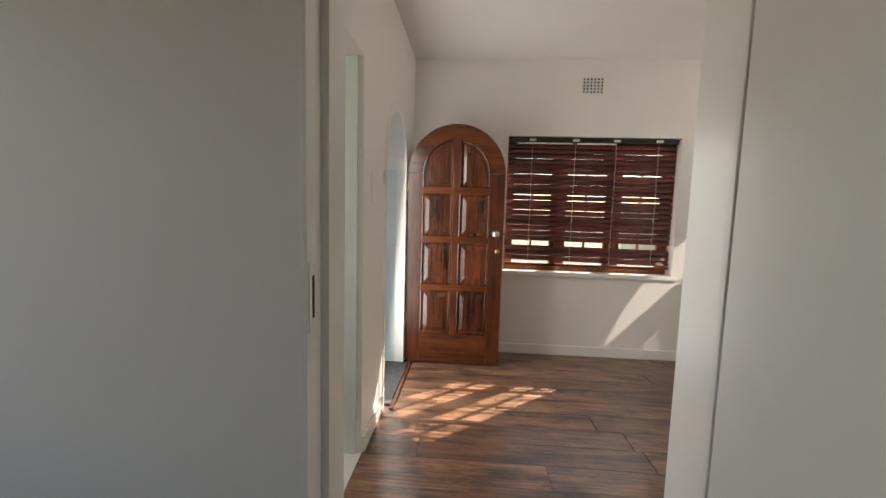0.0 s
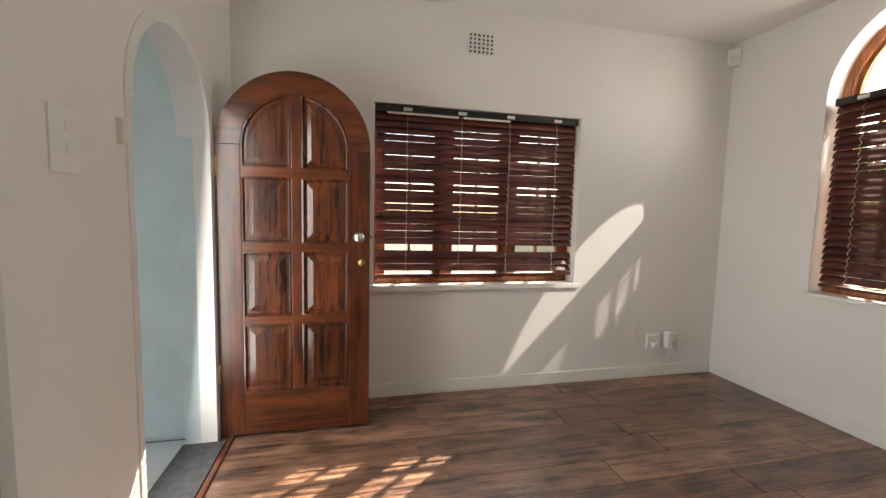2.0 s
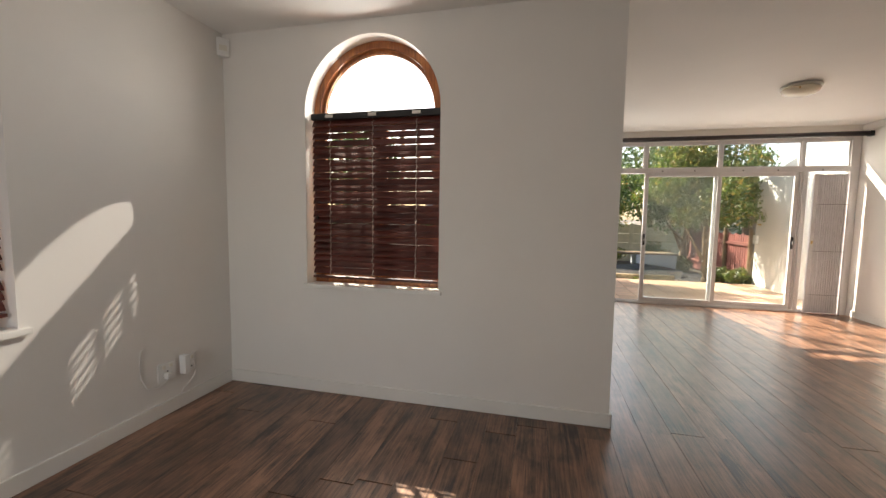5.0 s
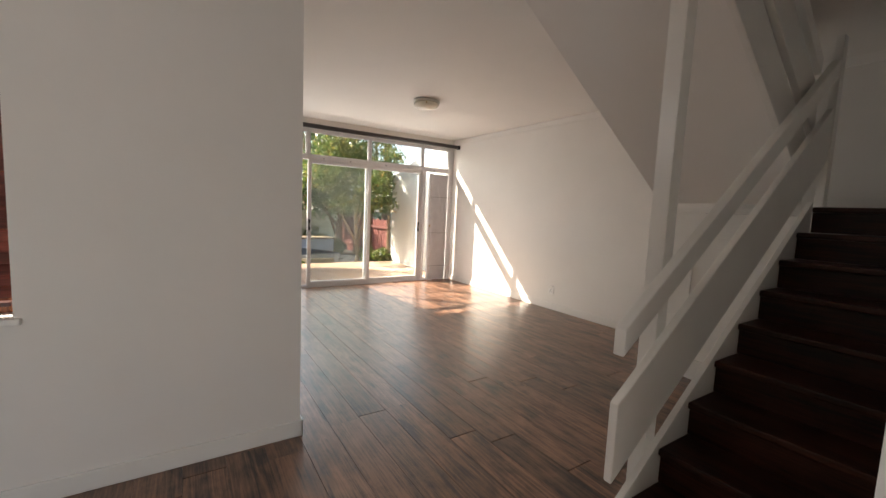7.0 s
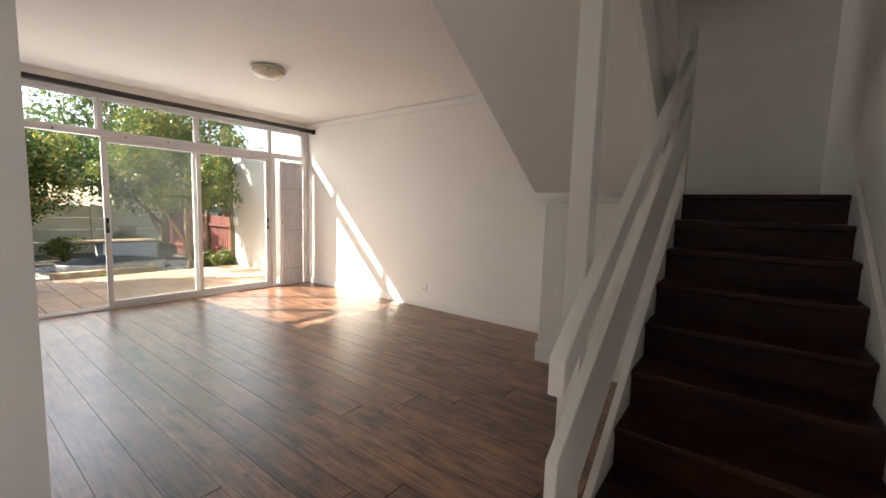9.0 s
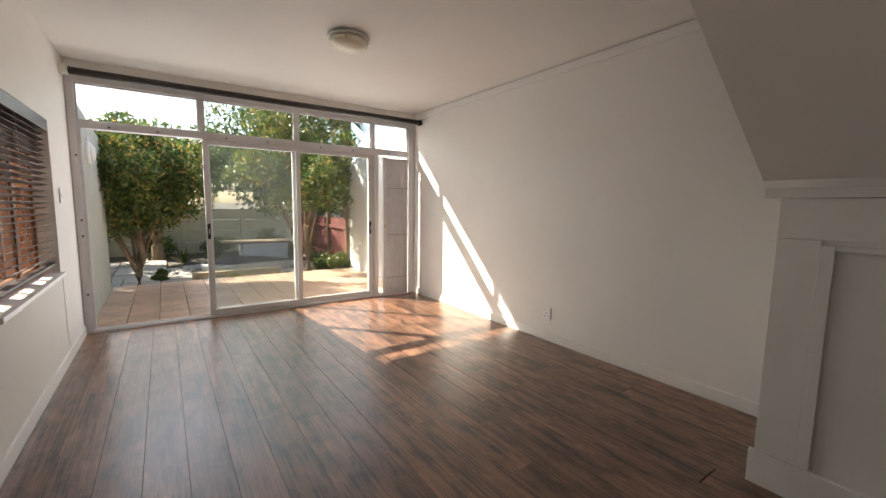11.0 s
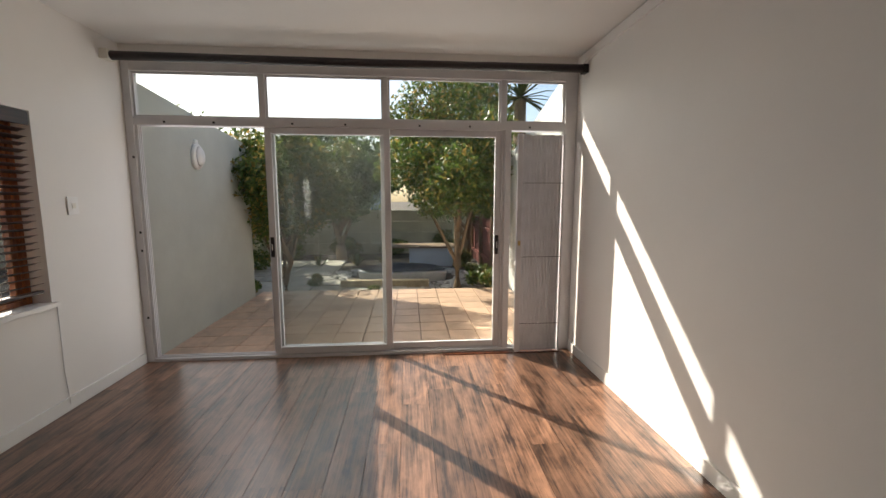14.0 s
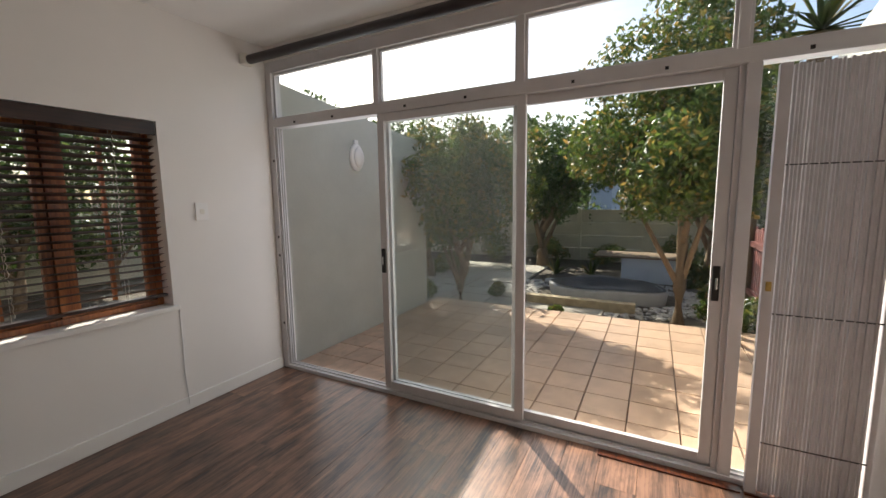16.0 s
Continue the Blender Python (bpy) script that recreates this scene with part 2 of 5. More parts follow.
def leaf_material(name, a, b, c):
    m = bpy.data.materials.new(name)
    m.use_nodes = True
    n, l = m.node_tree.nodes, m.node_tree.links
    p = n["Principled BSDF"]
    p.inputs["Roughness"].default_value = 0.34
    g = n.new("ShaderNodeNewGeometry")
    r = n.new("ShaderNodeValToRGB")
    r.color_ramp.elements[0].color, r.color_ramp.elements[1].color = (*a, 1), (*c, 1)
    mid = r.color_ramp.elements.new(0.75)
    mid.color = (*b, 1)
    l.new(g.outputs["Random Per Island"], r.inputs[0])
    l.new(r.outputs[0], p.inputs["Base Color"])
    t = n.new("ShaderNodeBsdfTranslucent")
    l.new(r.outputs[0], t.inputs[0])
    mx = n.new("ShaderNodeMixShader")
    mx.inputs[0].default_value = 0.45
    l.new(p.outputs[0], mx.inputs[1])
    l.new(t.outputs[0], mx.inputs[2])
    l.new(mx.outputs[0], n["Material Output"].inputs["Surface"])
    return m


LEAF = leaf_material("leaf_green", (0.035, 0.075, 0.018), (0.14, 0.20, 0.040), (0.45, 0.29, 0.08))
LEAFDARK = leaf_material("leaf_dark", (0.035, 0.07, 0.022), (0.09, 0.15, 0.04), (0.18, 0.21, 0.06))

# ---- mesh helpers ----


def add_box(bm, x0, x1, y0, y1, z0, z1, m=None):
    vs = [bm.verts.new((x, y, z)) for x in (x0, x1) for y in (y0, y1) for z in (z0, z1)]
    if m is not None:
        for v in vs:
            v.co = m @ v.co
    for f in ((0, 1, 3, 2), (4, 6, 7, 5), (0, 4, 5, 1), (2, 3, 7, 6), (0, 2, 6, 4), (1, 5, 7, 3)):
        bm.faces.new([vs[i] for i in f])
    return vs


def add_prism(bm, outline, axis, lo, hi):
    """Extrudes a closed 2D outline along an axis."""
    def at(p, d):
        return {"x": (d, p[0], p[1]), "y": (p[0], d, p[1]), "z": (p[0], p[1], d)}[axis]
    a = [bm.verts.new(at(p, lo)) for p in outline]
    b = [bm.verts.new(at(p, hi)) for p in outline]
    k = len(outline)
    bm.faces.new(a)
    bm.faces.new(b[::-1])
    for i in range(k):
        bm.faces.new((a[i], b[i], b[(i + 1) % k], a[(i + 1) % k]))


def add_tube(bm, path, radius, sides=8):
    rings = []
    for i, p in enumerate(path):
        p = Vector(p)
        q = Vector(path[min(i + 1, len(path) - 1)]) - Vector(path[max(i - 1, 0)])
        rot = q.to_track_quat("Z", "Y")
        r = radius[i] if isinstance(radius, (list, tuple)) else radius
        rings.append([bm.verts.new(p + rot @ Vector((r * math.cos(a), r * math.sin(a), 0)))
                      for a in (2 * math.pi * k / sides for k in range(sides))])
    for r0, r1 in zip(rings, rings[1:]):
        for k in range(sides):
            bm.faces.new((r0[k], r0[(k + 1) % sides], r1[(k + 1) % sides], r1[k]))
    bm.faces.new(rings[0][::-1])
    bm.faces.new(rings[-1])


def add_lathe(bm, profile, centre, axis="z", sides=32):
    c = Vector(centre)
    rings = []
    for r, h in profile:
        ring = []
        for k in range(sides):
            a = 2 * math.pi * k / sides
            u, v = r * math.cos(a), r * math.sin(a)
            ring.append(bm.verts.new(c + Vector({"z": (u, v, h), "y": (u, h, v), "x": (h, u, v)}[axis])))
        rings.append(ring)
    for r0, r1 in zip(rings, rings[1:]):
        for k in range(sides):
            bm.faces.new((r0[k], r0[(k + 1) % sides], r1[(k + 1) % sides], r1[k]))
    bm.faces.new(rings[0][::-1])
    bm.faces.new(rings[-1])


def finish(bm, name, mat, bevel=0.0, smooth=False):
    if bevel:
        bmesh.ops.bevel(bm, geom=bm.edges[:], offset=bevel, segments=2, affect="EDGES", profile=0.6)
    bmesh.ops.recalc_face_normals(bm, faces=bm.faces[:])
    me = bpy.data.meshes.new(name)
    bm.to_mesh(me)
    bm.free()
    me.materials.append(mat)
    if smooth:
        for p in me.polygons:
            p.use_smooth = True
    return me


def part(name, bm, mat, parent=None, label="", bevel=0.0, smooth=False):
    ob = new(name, finish(bm, name, mat, bevel, smooth))
    if parent is not None:
        ob.parent = parent
    if label:
        ob["label"] = label
    return ob


def boxpart(name, dims, mat, parent=None, label="", bevel=0.0):
    bm = bmesh.new()
    add_box(bm, *dims)
    return part(name, bm, mat, parent, label, bevel)


def thing(name, label, category, group=""):
    return tagged(new(name), label, category, group)


def arch_outline(a0, a1, z0, spring, n=28):
    """Outline of a round-headed opening or leaf."""
    c, r = (a0 + a1) / 2, (a1 - a0) / 2
    return [(a0, z0), (a1, z0)] + [(c + r * math.cos(math.pi * k / n), spring + r * math.sin(math.pi * k / n)) for k in range(n + 1)]


def wall(name, axis, lo, hi, a0, a1, z0, z1, holes=(), mat=WALL, label="white painted plaster wall"):
    """A wall with its thickness lo..hi along axis, and holes (a0, a1, z0, z1, arched) through it."""
    cuts = {a0, a1}
    for h in holes:
        cuts |= {h[0], h[1]}
        if h[4]:
            c, r = (h[0] + h[1]) / 2, (h[1] - h[0]) / 2
            cuts |= {c - r * math.cos(math.pi * k / 28) for k in range(1, 28)}
    cuts = sorted(cuts)
    bm = bmesh.new()

    def head(h, a):
        if not h[4]:
            return h[3]
        c, r = (h[0] + h[1]) / 2, (h[1] - h[0]) / 2
        return h[3] - r + math.sqrt(max(0, r * r - (a - c) ** 2))

    for p, q in zip(cuts, cuts[1:]):
        if q - p < 1e-6:
            continue
        mid = (p + q) / 2
        hit = [h for h in holes if h[0] < mid < h[1]]
        other = "x" if axis == "x" else "y"
        if not hit:
            add_prism(bm, [(p, z0), (q, z0), (q, z1), (p, z1)], other, lo, hi)
        else:
            h = hit[0]
            if h[2] > z0 + 1e-4:
                add_prism(bm, [(p, z0), (q, z0), (q, h[2]), (p, h[2])], other, lo, hi)
            add_prism(bm, [(p, head(h, p)), (q, head(h, q)), (q, z1), (p, z1)], other, lo, hi)
    ob = part(name, bm, mat)
    return tagged(ob, label, "wall", kind="structure")

# ---- structure ----
XW, XE, YN, YL, XD, YS, H = -0.30, 3.452, 4.35, 1.465, 7.77, -2.443, 2.72
NW = (0.575, 2.11, 0.79, 2.04, False)      # north window
EW = (2.62, 3.65, 0.83, 2.62, True)        # arched window
LW = (5.30, 6.86, 0.77, 2.0, False)        # courtyard window
FD = (3.13, 3.965, 0.0, 2.09, True)        # front doorway
WD = (1.74, 2.62, 0.0, 2.1, False)         # side doorway

wall("wall_north", "y", YN, YN + 0.23, XW - 0.165, XE + 0.23, -0.1, H + 0.1, [NW])
wall("wall_east_front", "x", XE, XE + 0.23, YL, YN, -0.1, H + 0.1, [EW])
wall("wall_west", "x", XW - 0.165, XW, 1.57, YN, -0.1, H + 0.1, [WD, FD])
wall("wall_courtyard", "y", YL, YL + 0.23, XE + 0.23, XD + 0.06, -0.1, H + 0.1, [LW])
wall("wall_south", "y", YS - 0.2, YS, 1.0, XD + 0.06, -0.1, 5.2)
wall("wall_stair", "x", 1.06, 1.20, YS, 1.31, -0.1, 5.2)
wall("wall_hall", "y", 1.36, 1.545, XW - 1.6, 1.20, -0.1, H + 0.1, [(-0.075, 0.79, 0.0, 2.06, False)])
wall("wall_patio_head", "x", XD - 0.05, XD + 0.06, YS, YL, 2.6, H + 0.1)
# plain walls that close the rooms behind
wall("wall_back_room_south", "y", -1.1, -0.95, XW - 1.6, 1.06, -0.1, H + 0.1)
# its two openings are unseen, cut for the added room lamps
wall("wall_back_room_west", "x", XW - 1.75, XW - 1.6, -1.1, 2.8, -0.1, H + 0.1, [(-0.45, 0.85, 0.85, 2.1, False), (1.75, 2.5, 0.85, 2.1, False)])
wall("wall_side_room_north", "y", 2.72, 2.86, XW - 1.6, XW - 0.165, -0.1, H + 0.1)
wall("wall_upper_west", "y", 0.42, 0.55, 1.20, 3.15, H + 0.1, 5.2)
wall("wall_upper_east", "x", 3.15, 3.27, YS, 0.55, H + 0.1, 5.2)


def slab(name, dims, mat, label, category):
    return tagged(boxpart(name, dims, mat), label, category, kind="structure")


slab("ceiling_front", (XW - 1.75, XE, 1.465, YN, H, H + 0.08), CEIL, "plain white plastered ceiling", "ceiling")
slab("ceiling_back_room", (XW - 1.75, 1.06, -1.1, 1.465, H, H + 0.08), CEIL, "plain white plastered ceiling", "ceiling")
slab("ceiling_living", (3.10, XD, YS, 1.465, H, H + 0.08), CEIL, "plain white ceiling of the living room", "ceiling")
slab("ceiling_stair_edge", (1.06, 3.10, 0.42, 1.465, H, H + 0.08), CEIL, "plain white ceiling beside the stairwell", "ceiling")
# unseen roof; its overhang is added to shade the north window's upper part
slab("roof_front", (XW - 2.0, XE + 0.23, 1.3, YN + 0.23 + 0.70, H + 0.101, H + 0.25), ROOFT, "unseen flat roof with a north overhang added for shade", "roof")
slab("eave_patio", (XD + 0.062, XD + 0.40, YS - 0.2, YL + 0.2, H + 0.02, H + 0.12), CEIL, "white painted eave above the patio doors", "eave")
slab("ceiling_upper", (1.0, 3.3, YS - 0.2, 0.6, 5.2, 5.28), CEIL, "white ceiling above the stairwell", "ceiling")


def cornice(name, pts, label):
    """Thin shadow-line cornice strip under the ceiling."""
    bm = bmesh.new()
    add_box(bm, *pts)
    tagged(part(name, bm, CEIL), label, "cornice", kind="structure")


cornice("cornice_south", (1.20, XD - 0.05, YS, YS + 0.018, H - 0.085, H - 0.012), "slim white cornice strip along the ceiling")
cornice("cornice_landing", (1.20, 3.0, YS, YS + 0.012, 2.66, 2.675), "slim painted joint line on the stair wall")


def skirting(name, dims):
    tagged(boxpart(name, dims, GLOSSWHITE, bevel=0.004), "white painted skirting board along the wall", "baseboard", kind="structure")


SK = 0.095
skirting("baseboard_north", (XW + 0.001, XE - 0.017, YN - 0.016, YN - 0.001, 0.001, SK))
skirting("baseboard_east", (XE - 0.016, XE - 0.001, YL - 0.015, YN - 0.001, 0.001, SK))
skirting("baseboard_corner", (XE - 0.016, XE + 0.24, YL - 0.016, YL - 0.001, 0.001, SK))
skirting("baseboard_courtyard", (XE + 0.24, XD - 0.06, YL - 0.016, YL - 0.001, 0.001, SK))
skirting("baseboard_south", (3.03, XD - 0.06, YS + 0.001, YS + 0.016, 0.001, SK))
skirting("baseboard_west_a", (XW + 0.001, XW + 0.016, 2.625, 3.12, 0.001, SK))
skirting("baseboard_west_b", (XW + 0.001, XW + 0.016, 4.02, YN - 0.017, 0.001, SK))

floor = tagged(boxpart("floor", (XW - 1.75, XD + 0.0, YS - 0.1, YN, -0.12, -0.006), JOINT), "dark brown laminate plank floor", "floor", kind="structure")


def window_frame(name, axis, pos, a0, a1, z0, z1, arch, label, stiles, bars_v=2, bars_h=4):
    """Timber casement window: frame, sashes with glazing bars and panes."""
    root = tagged(new(name), label, "window", kind="structure")

    def bx(nm, u0, u1, w0, w1, d0, d1, mat, bev=0.003):
        dims = (u0, u1, pos + d0, pos + d1, w0, w1) if axis == "y" else (pos + d0, pos + d1, u0, u1, w0, w1)
        return boxpart(nm, dims, mat, root, bevel=bev)

    f = 0.04
    top = z1 - (a1 - a0) / 2 if arch else z1
    bx("frame_jamb", a0, a0 + f, z0, top, 0, 0.07, FRAMEWOOD)
    bx("frame_jamb", a1 - f, a1, z0, top, 0, 0.07, FRAMEWOOD)
    bx("frame_sill", a0 + f, a1 - f, z0, z0 + f, 0, 0.08, FRAMEWOOD)
    if arch:
        c, r = (a0 + a1) / 2, (a1 - a0) / 2
        bm = bmesh.new()
        n = 36
        for k in range(n):
            t0, t1 = math.pi * k / n, math.pi * (k + 1) / n
            q = [(c + rr * math.cos(t), top + rr * math.sin(t)) for rr, t in ((r, t0), (r, t1), (r - 0.055, t1), (r - 0.055, t0))]
            add_prism(bm, q, axis, pos, pos + 0.07)
        bmesh.ops.remove_doubles(bm, verts=bm.verts[:], dist=1e-5)
        part("frame_arch", bm, FRAMEWOOD, root)
        bm = bmesh.new()
        for k in range(n):
            t0, t1 = math.pi * k / n, math.pi * (k + 1) / n
            q = [(c + rr * math.cos(t), top + rr * math.sin(t)) for rr, t in ((r - 0.056, t0), (r - 0.056, t1), (r - 0.08, t1), (r - 0.08, t0))]
            add_prism(bm, q, axis, pos + 0.025, pos + 0.06)
        bmesh.ops.remove_doubles(bm, verts=bm.verts[:], dist=1e-5)
        part("glazing_bead", bm, FRAMEWOOD, root)
        bx("frame_transom", a0 + f, a1 - f, top - 0.05, top, 0, 0.07, FRAMEWOOD)
    else:
        bx("frame_head", a0 + f, a1 - f, z1 - f, z1, 0, 0.07, FRAMEWOOD)
    lim = [a0 + f] + list(stiles) + [a1 - f]
    ztop = top - 0.05
    for s in stiles:
        bx("frame_mullion", s - 0.025, s + 0.025, z0 + f, ztop, 0, 0.07, FRAMEWOOD)
    for p, q in zip(lim, lim[1:]):
        p, q = p + 0.028 * (p in stiles), q - 0.028 * (q in stiles)
        bx("sash_stile", p, p + 0.045, z0 + f, ztop, 0.015, 0.055, FRAMEWOOD)
        bx("sash_stile", q - 0.045, q, z0 + f, ztop, 0.015, 0.055, FRAMEWOOD)
        bx("sash_rail", p + 0.045, q - 0.045, z0 + f, z0 + f + 0.03, 0.015, 0.055, FRAMEWOOD)
        bx("sash_rail", p + 0.045, q - 0.045, ztop - 0.045, ztop, 0.015, 0.055, FRAMEWOOD)
        for k in range(1, bars_v):
            u = p + 0.045 + (q - p - 0.09) * k / bars_v
            bx("glazing_bar", u - 0.009, u + 0.009, z0 + f + 0.05, ztop - 0.045, 0.02, 0.05, FRAMEWOOD, 0)
        for k in range(1, bars_h):
            w = z0 + f + 0.05 + (ztop - z0 - f - 0.095) * k / bars_h
            bx("glazing_bar", p + 0.045, q - 0.045, w - 0.009, w + 0.009, 0.022, 0.048, FRAMEWOOD, 0)
    bm = bmesh.new()
    outline = arch_outline(a0 + 0.02, a1 - 0.02, z0 + 0.02, top) if arch else [(a0 + 0.02, z0 + 0.02), (a1 - 0.02, z0 + 0.02), (a1 - 0.02, z1 - 0.02), (a0 + 0.02, z1 - 0.02)]
    add_prism(bm, outline, axis, pos + 0.033, pos + 0.037)
    g = part("pane", bm, GLASS, root, "clear window glass")
    g.visible_shadow = False
    return root


window_frame("window_1", "y", YN + 0.125, NW[0], NW[1], NW[2], NW[3], False, "varnished timber casement window with three sashes", (1.09, 1.60), 2, 4)
window_frame("window_2", "x", XE + 0.125, EW[0], EW[1], EW[2], EW[3], True, "round-headed varnished timber window with white sky behind", (3.135,), 3, 4)
window_frame("window_3", "y", YL + 0.115, LW[0], LW[1], LW[2], LW[3], False, "varnished timber casement window to the courtyard", (5.82, 6.34), 2, 1)


def sill(name, dims):
    tagged(boxpart(name, dims, GLOSSWHITE, bevel=0.006), "white painted window sill board", "window sill", kind="structure")


sill("window_sill_north", (NW[0] - 0.035, NW[1] + 0.045, YN - 0.03, YN + 0.124, NW[2] - 0.03, NW[2] + 0.004))
sill("window_sill_east", (XE - 0.025, XE + 0.124, EW[0] - 0.025, EW[1] + 0.025, EW[2] - 0.025, EW[2] + 0.004))
sill("window_sill_courtyard", (LW[0] - 0.03, LW[1] + 0.03, YL - 0.03, YL + 0.114, LW[2] - 0.03, LW[2] + 0.004))


def venetian(label, axis, pos, a0, a1, ztop, zbot, tilt, pitch, cords, mat, gaps=(), valance=False, sag=0.0, slack=None, strip=()):
    """Wooden venetian blind; pos is the plane of its slats, tilt the inner edge's dip in degrees."""
    root = thing("venetian_blind", label, "blind", "wooden blinds")

    def pt(u, d, w):
        return (u, pos + d, w) if axis == "y" else (pos + d, u, w)

    def bar(nm, u0, u1, d0, d1, w0, w1, mt, parent=root, lab="", bev=0.003):
        a, b = pt(u0, d0, w0), pt(u1, d1, w1)
        return boxpart(nm, (min(a[0], b[0]), max(a[0], b[0]), min(a[1], b[1]), max(a[1], b[1]), w0, w1), mt, parent, lab, bev)

    head = bar("headrail", a0, a1, -0.025, 0.03, ztop - 0.045, ztop, BLACK, lab="black metal headrail")
    if valance:
        bar("valance", a0 - 0.004, a1 + 0.004, -0.045, -0.03, ztop - 0.085, ztop, mat, lab="brown timber valance")
    else:
        for c in cords:
            bar("mounting_clip", c - 0.03, c + 0.03, -0.032, -0.0255, ztop - 0.034, ztop - 0.012, CREAM, head, "cream clip", 0.001)
    w, th = 0.052, 0.003
    me, low = None, None
    n = int((ztop - 0.07 - zbot) / pitch)
    for k in range(n):
        zc = ztop - 0.07 - pitch * k
        if any(abs(zc - g) < pitch * 0.5 for g in gaps):
            continue
        loose = slack is not None and zc < slack[0]
        if (low if loose else me) is None:
            bm = bmesh.new()
            turn_ = slack[1] if loose else tilt
            ca, sa = math.cos(radians(turn_)), math.sin(radians(turn_))
            ring = []
            for j in range(7):
                s = (j / 6 - 0.5) * w
                crown = 0.0025 * (1 - (2 * s / w) ** 2)
                ring.append((s, crown))
            out = [(s, c + th / 2) for s, c in ring] + [(s, c - th / 2) for s, c in reversed(ring)]
            sec = [(s * ca - c * sa, s * sa + c * ca) for s, c in out]
            half = (a1 - a0) / 2 - 0.004
            va = [bm.verts.new((-half, d, z) if axis == "y" else (d, -half, z)) for d, z in sec]
            vb = [bm.verts.new((half, d, z) if axis == "y" else (d, half, z)) for d, z in sec]
            m_ = len(sec)
            bm.faces.new(va)
            bm.faces.new(vb[::-1])
            for i in range(m_):
                bm.faces.new((va[i], vb[i], vb[(i + 1) % m_], va[(i + 1) % m_]))
            if loose:
                low = finish(bm, "slat", mat)
            else:
                me = finish(bm, "slat", mat)
        ob = new("slat", low if loose else me)
        ob.parent = root
        lean = sag * (k / n) ** 2 + random.uniform(-0.0022, 0.0022)
        rot = Euler((0, lean, 0)) if axis == "y" else Euler((lean, 0, 0))
        ob.matrix_basis = Matrix.LocRotScale(pt((a0 + a1) / 2, random.uniform(-0.002, 0.002), zc + random.uniform(-0.0025, 0.0025)), rot, None)
    bar("bottom_rail", a0 + 0.004, a1 - 0.004, -0.024, 0.024, zbot - 0.012, zbot + 0.006, mat, lab="dark timber bottom rail")
    for c in cords:
        cb = bmesh.new()
        add_tube(cb, [pt(c, 0.027, zbot), pt(c + 0.002, 0.027, (zbot + ztop) / 2), pt(c, 0.027, ztop - 0.045)], 0.0014, 5)
        part("ladder_cord", cb, CORD, root)
        # the inner cord shows as short loops between the slats
        cb = bmesh.new()
        weave = [pt(c, -0.02, ztop - 0.046)]
        for k in range(n):
            zc = ztop - 0.07 - pitch * k
            j = random.uniform(-0.002, 0.002)
            weave += [pt(c + j, -0.002, zc + 0.010), pt(c + 0.003 + j, -0.023, zc - 0.014), pt(c - 0.001 + j, -0.022, zc - 0.027)]
        add_tube(cb, weave, 0.0018, 5)
        part("ladder_cord", cb, CORD, root)
    if strip:
        for u0, u1 in strip:
            bar("clip_strip", u0, u1, -0.031, -0.0255, ztop - 0.060, ztop - 0.046, CREAM, head, "broken cream plastic strip", 0.001)
    cb = bmesh.new()
    u = a0 + 0.05 if axis == "y" else a1 - 0.05
    zl = ztop - (ztop - zbot) * 0.62
    add_tube(cb, [pt(u, -0.036, ztop - 0.04), pt(u + 0.006, -0.038, (ztop + zl) / 2), pt(u, -0.036, zl)], 0.0022, 5)
    add_lathe(cb, [(0.003, 0.0), (0.010, -0.006), (0.012, -0.022), (0.004, -0.03)], pt(u, -0.036, zl), "z", 10)
    part("pull_cord", cb, DARKCORD, root, "dark pull cord with a small toggle")
    return root


venetian("closed dark red wooden venetian blind in the north window", "y", YN + 0.055, NW[0] + 0.006, NW[1] - 0.012, NW[3] - 0.004, NW[2] + 0.075, 69, 0.0478,
         (0.80, 1.19, 1.555, 1.93), SLATX, gaps=(1.045,), sag=0.012, slack=(1.50, 59), strip=((0.66, 0.95), (0.955, 1.16), (1.2, 1.55)))
venetian("closed dark wooden venetian blind below the arch", "x", XE + 0.055, EW[0] + 0.008, EW[1] - 0.03, 2.10, EW[2] + 0.06, 63, 0.0475,
         (2.80, 3.13, 3.47), SLATY, slack=(1.35, 57))
venetian("half-open brown wooden venetian blind with a valance", "y", YL + 0.045, LW[0] + 0.006, LW[1] - 0.012, LW[3] - 0.004, LW[2] + 0.085, -18, 0.044,
         (5.55, 6.10, 6.62), SLATD, valance=True, sag=0.02)

# ---- front room things ----


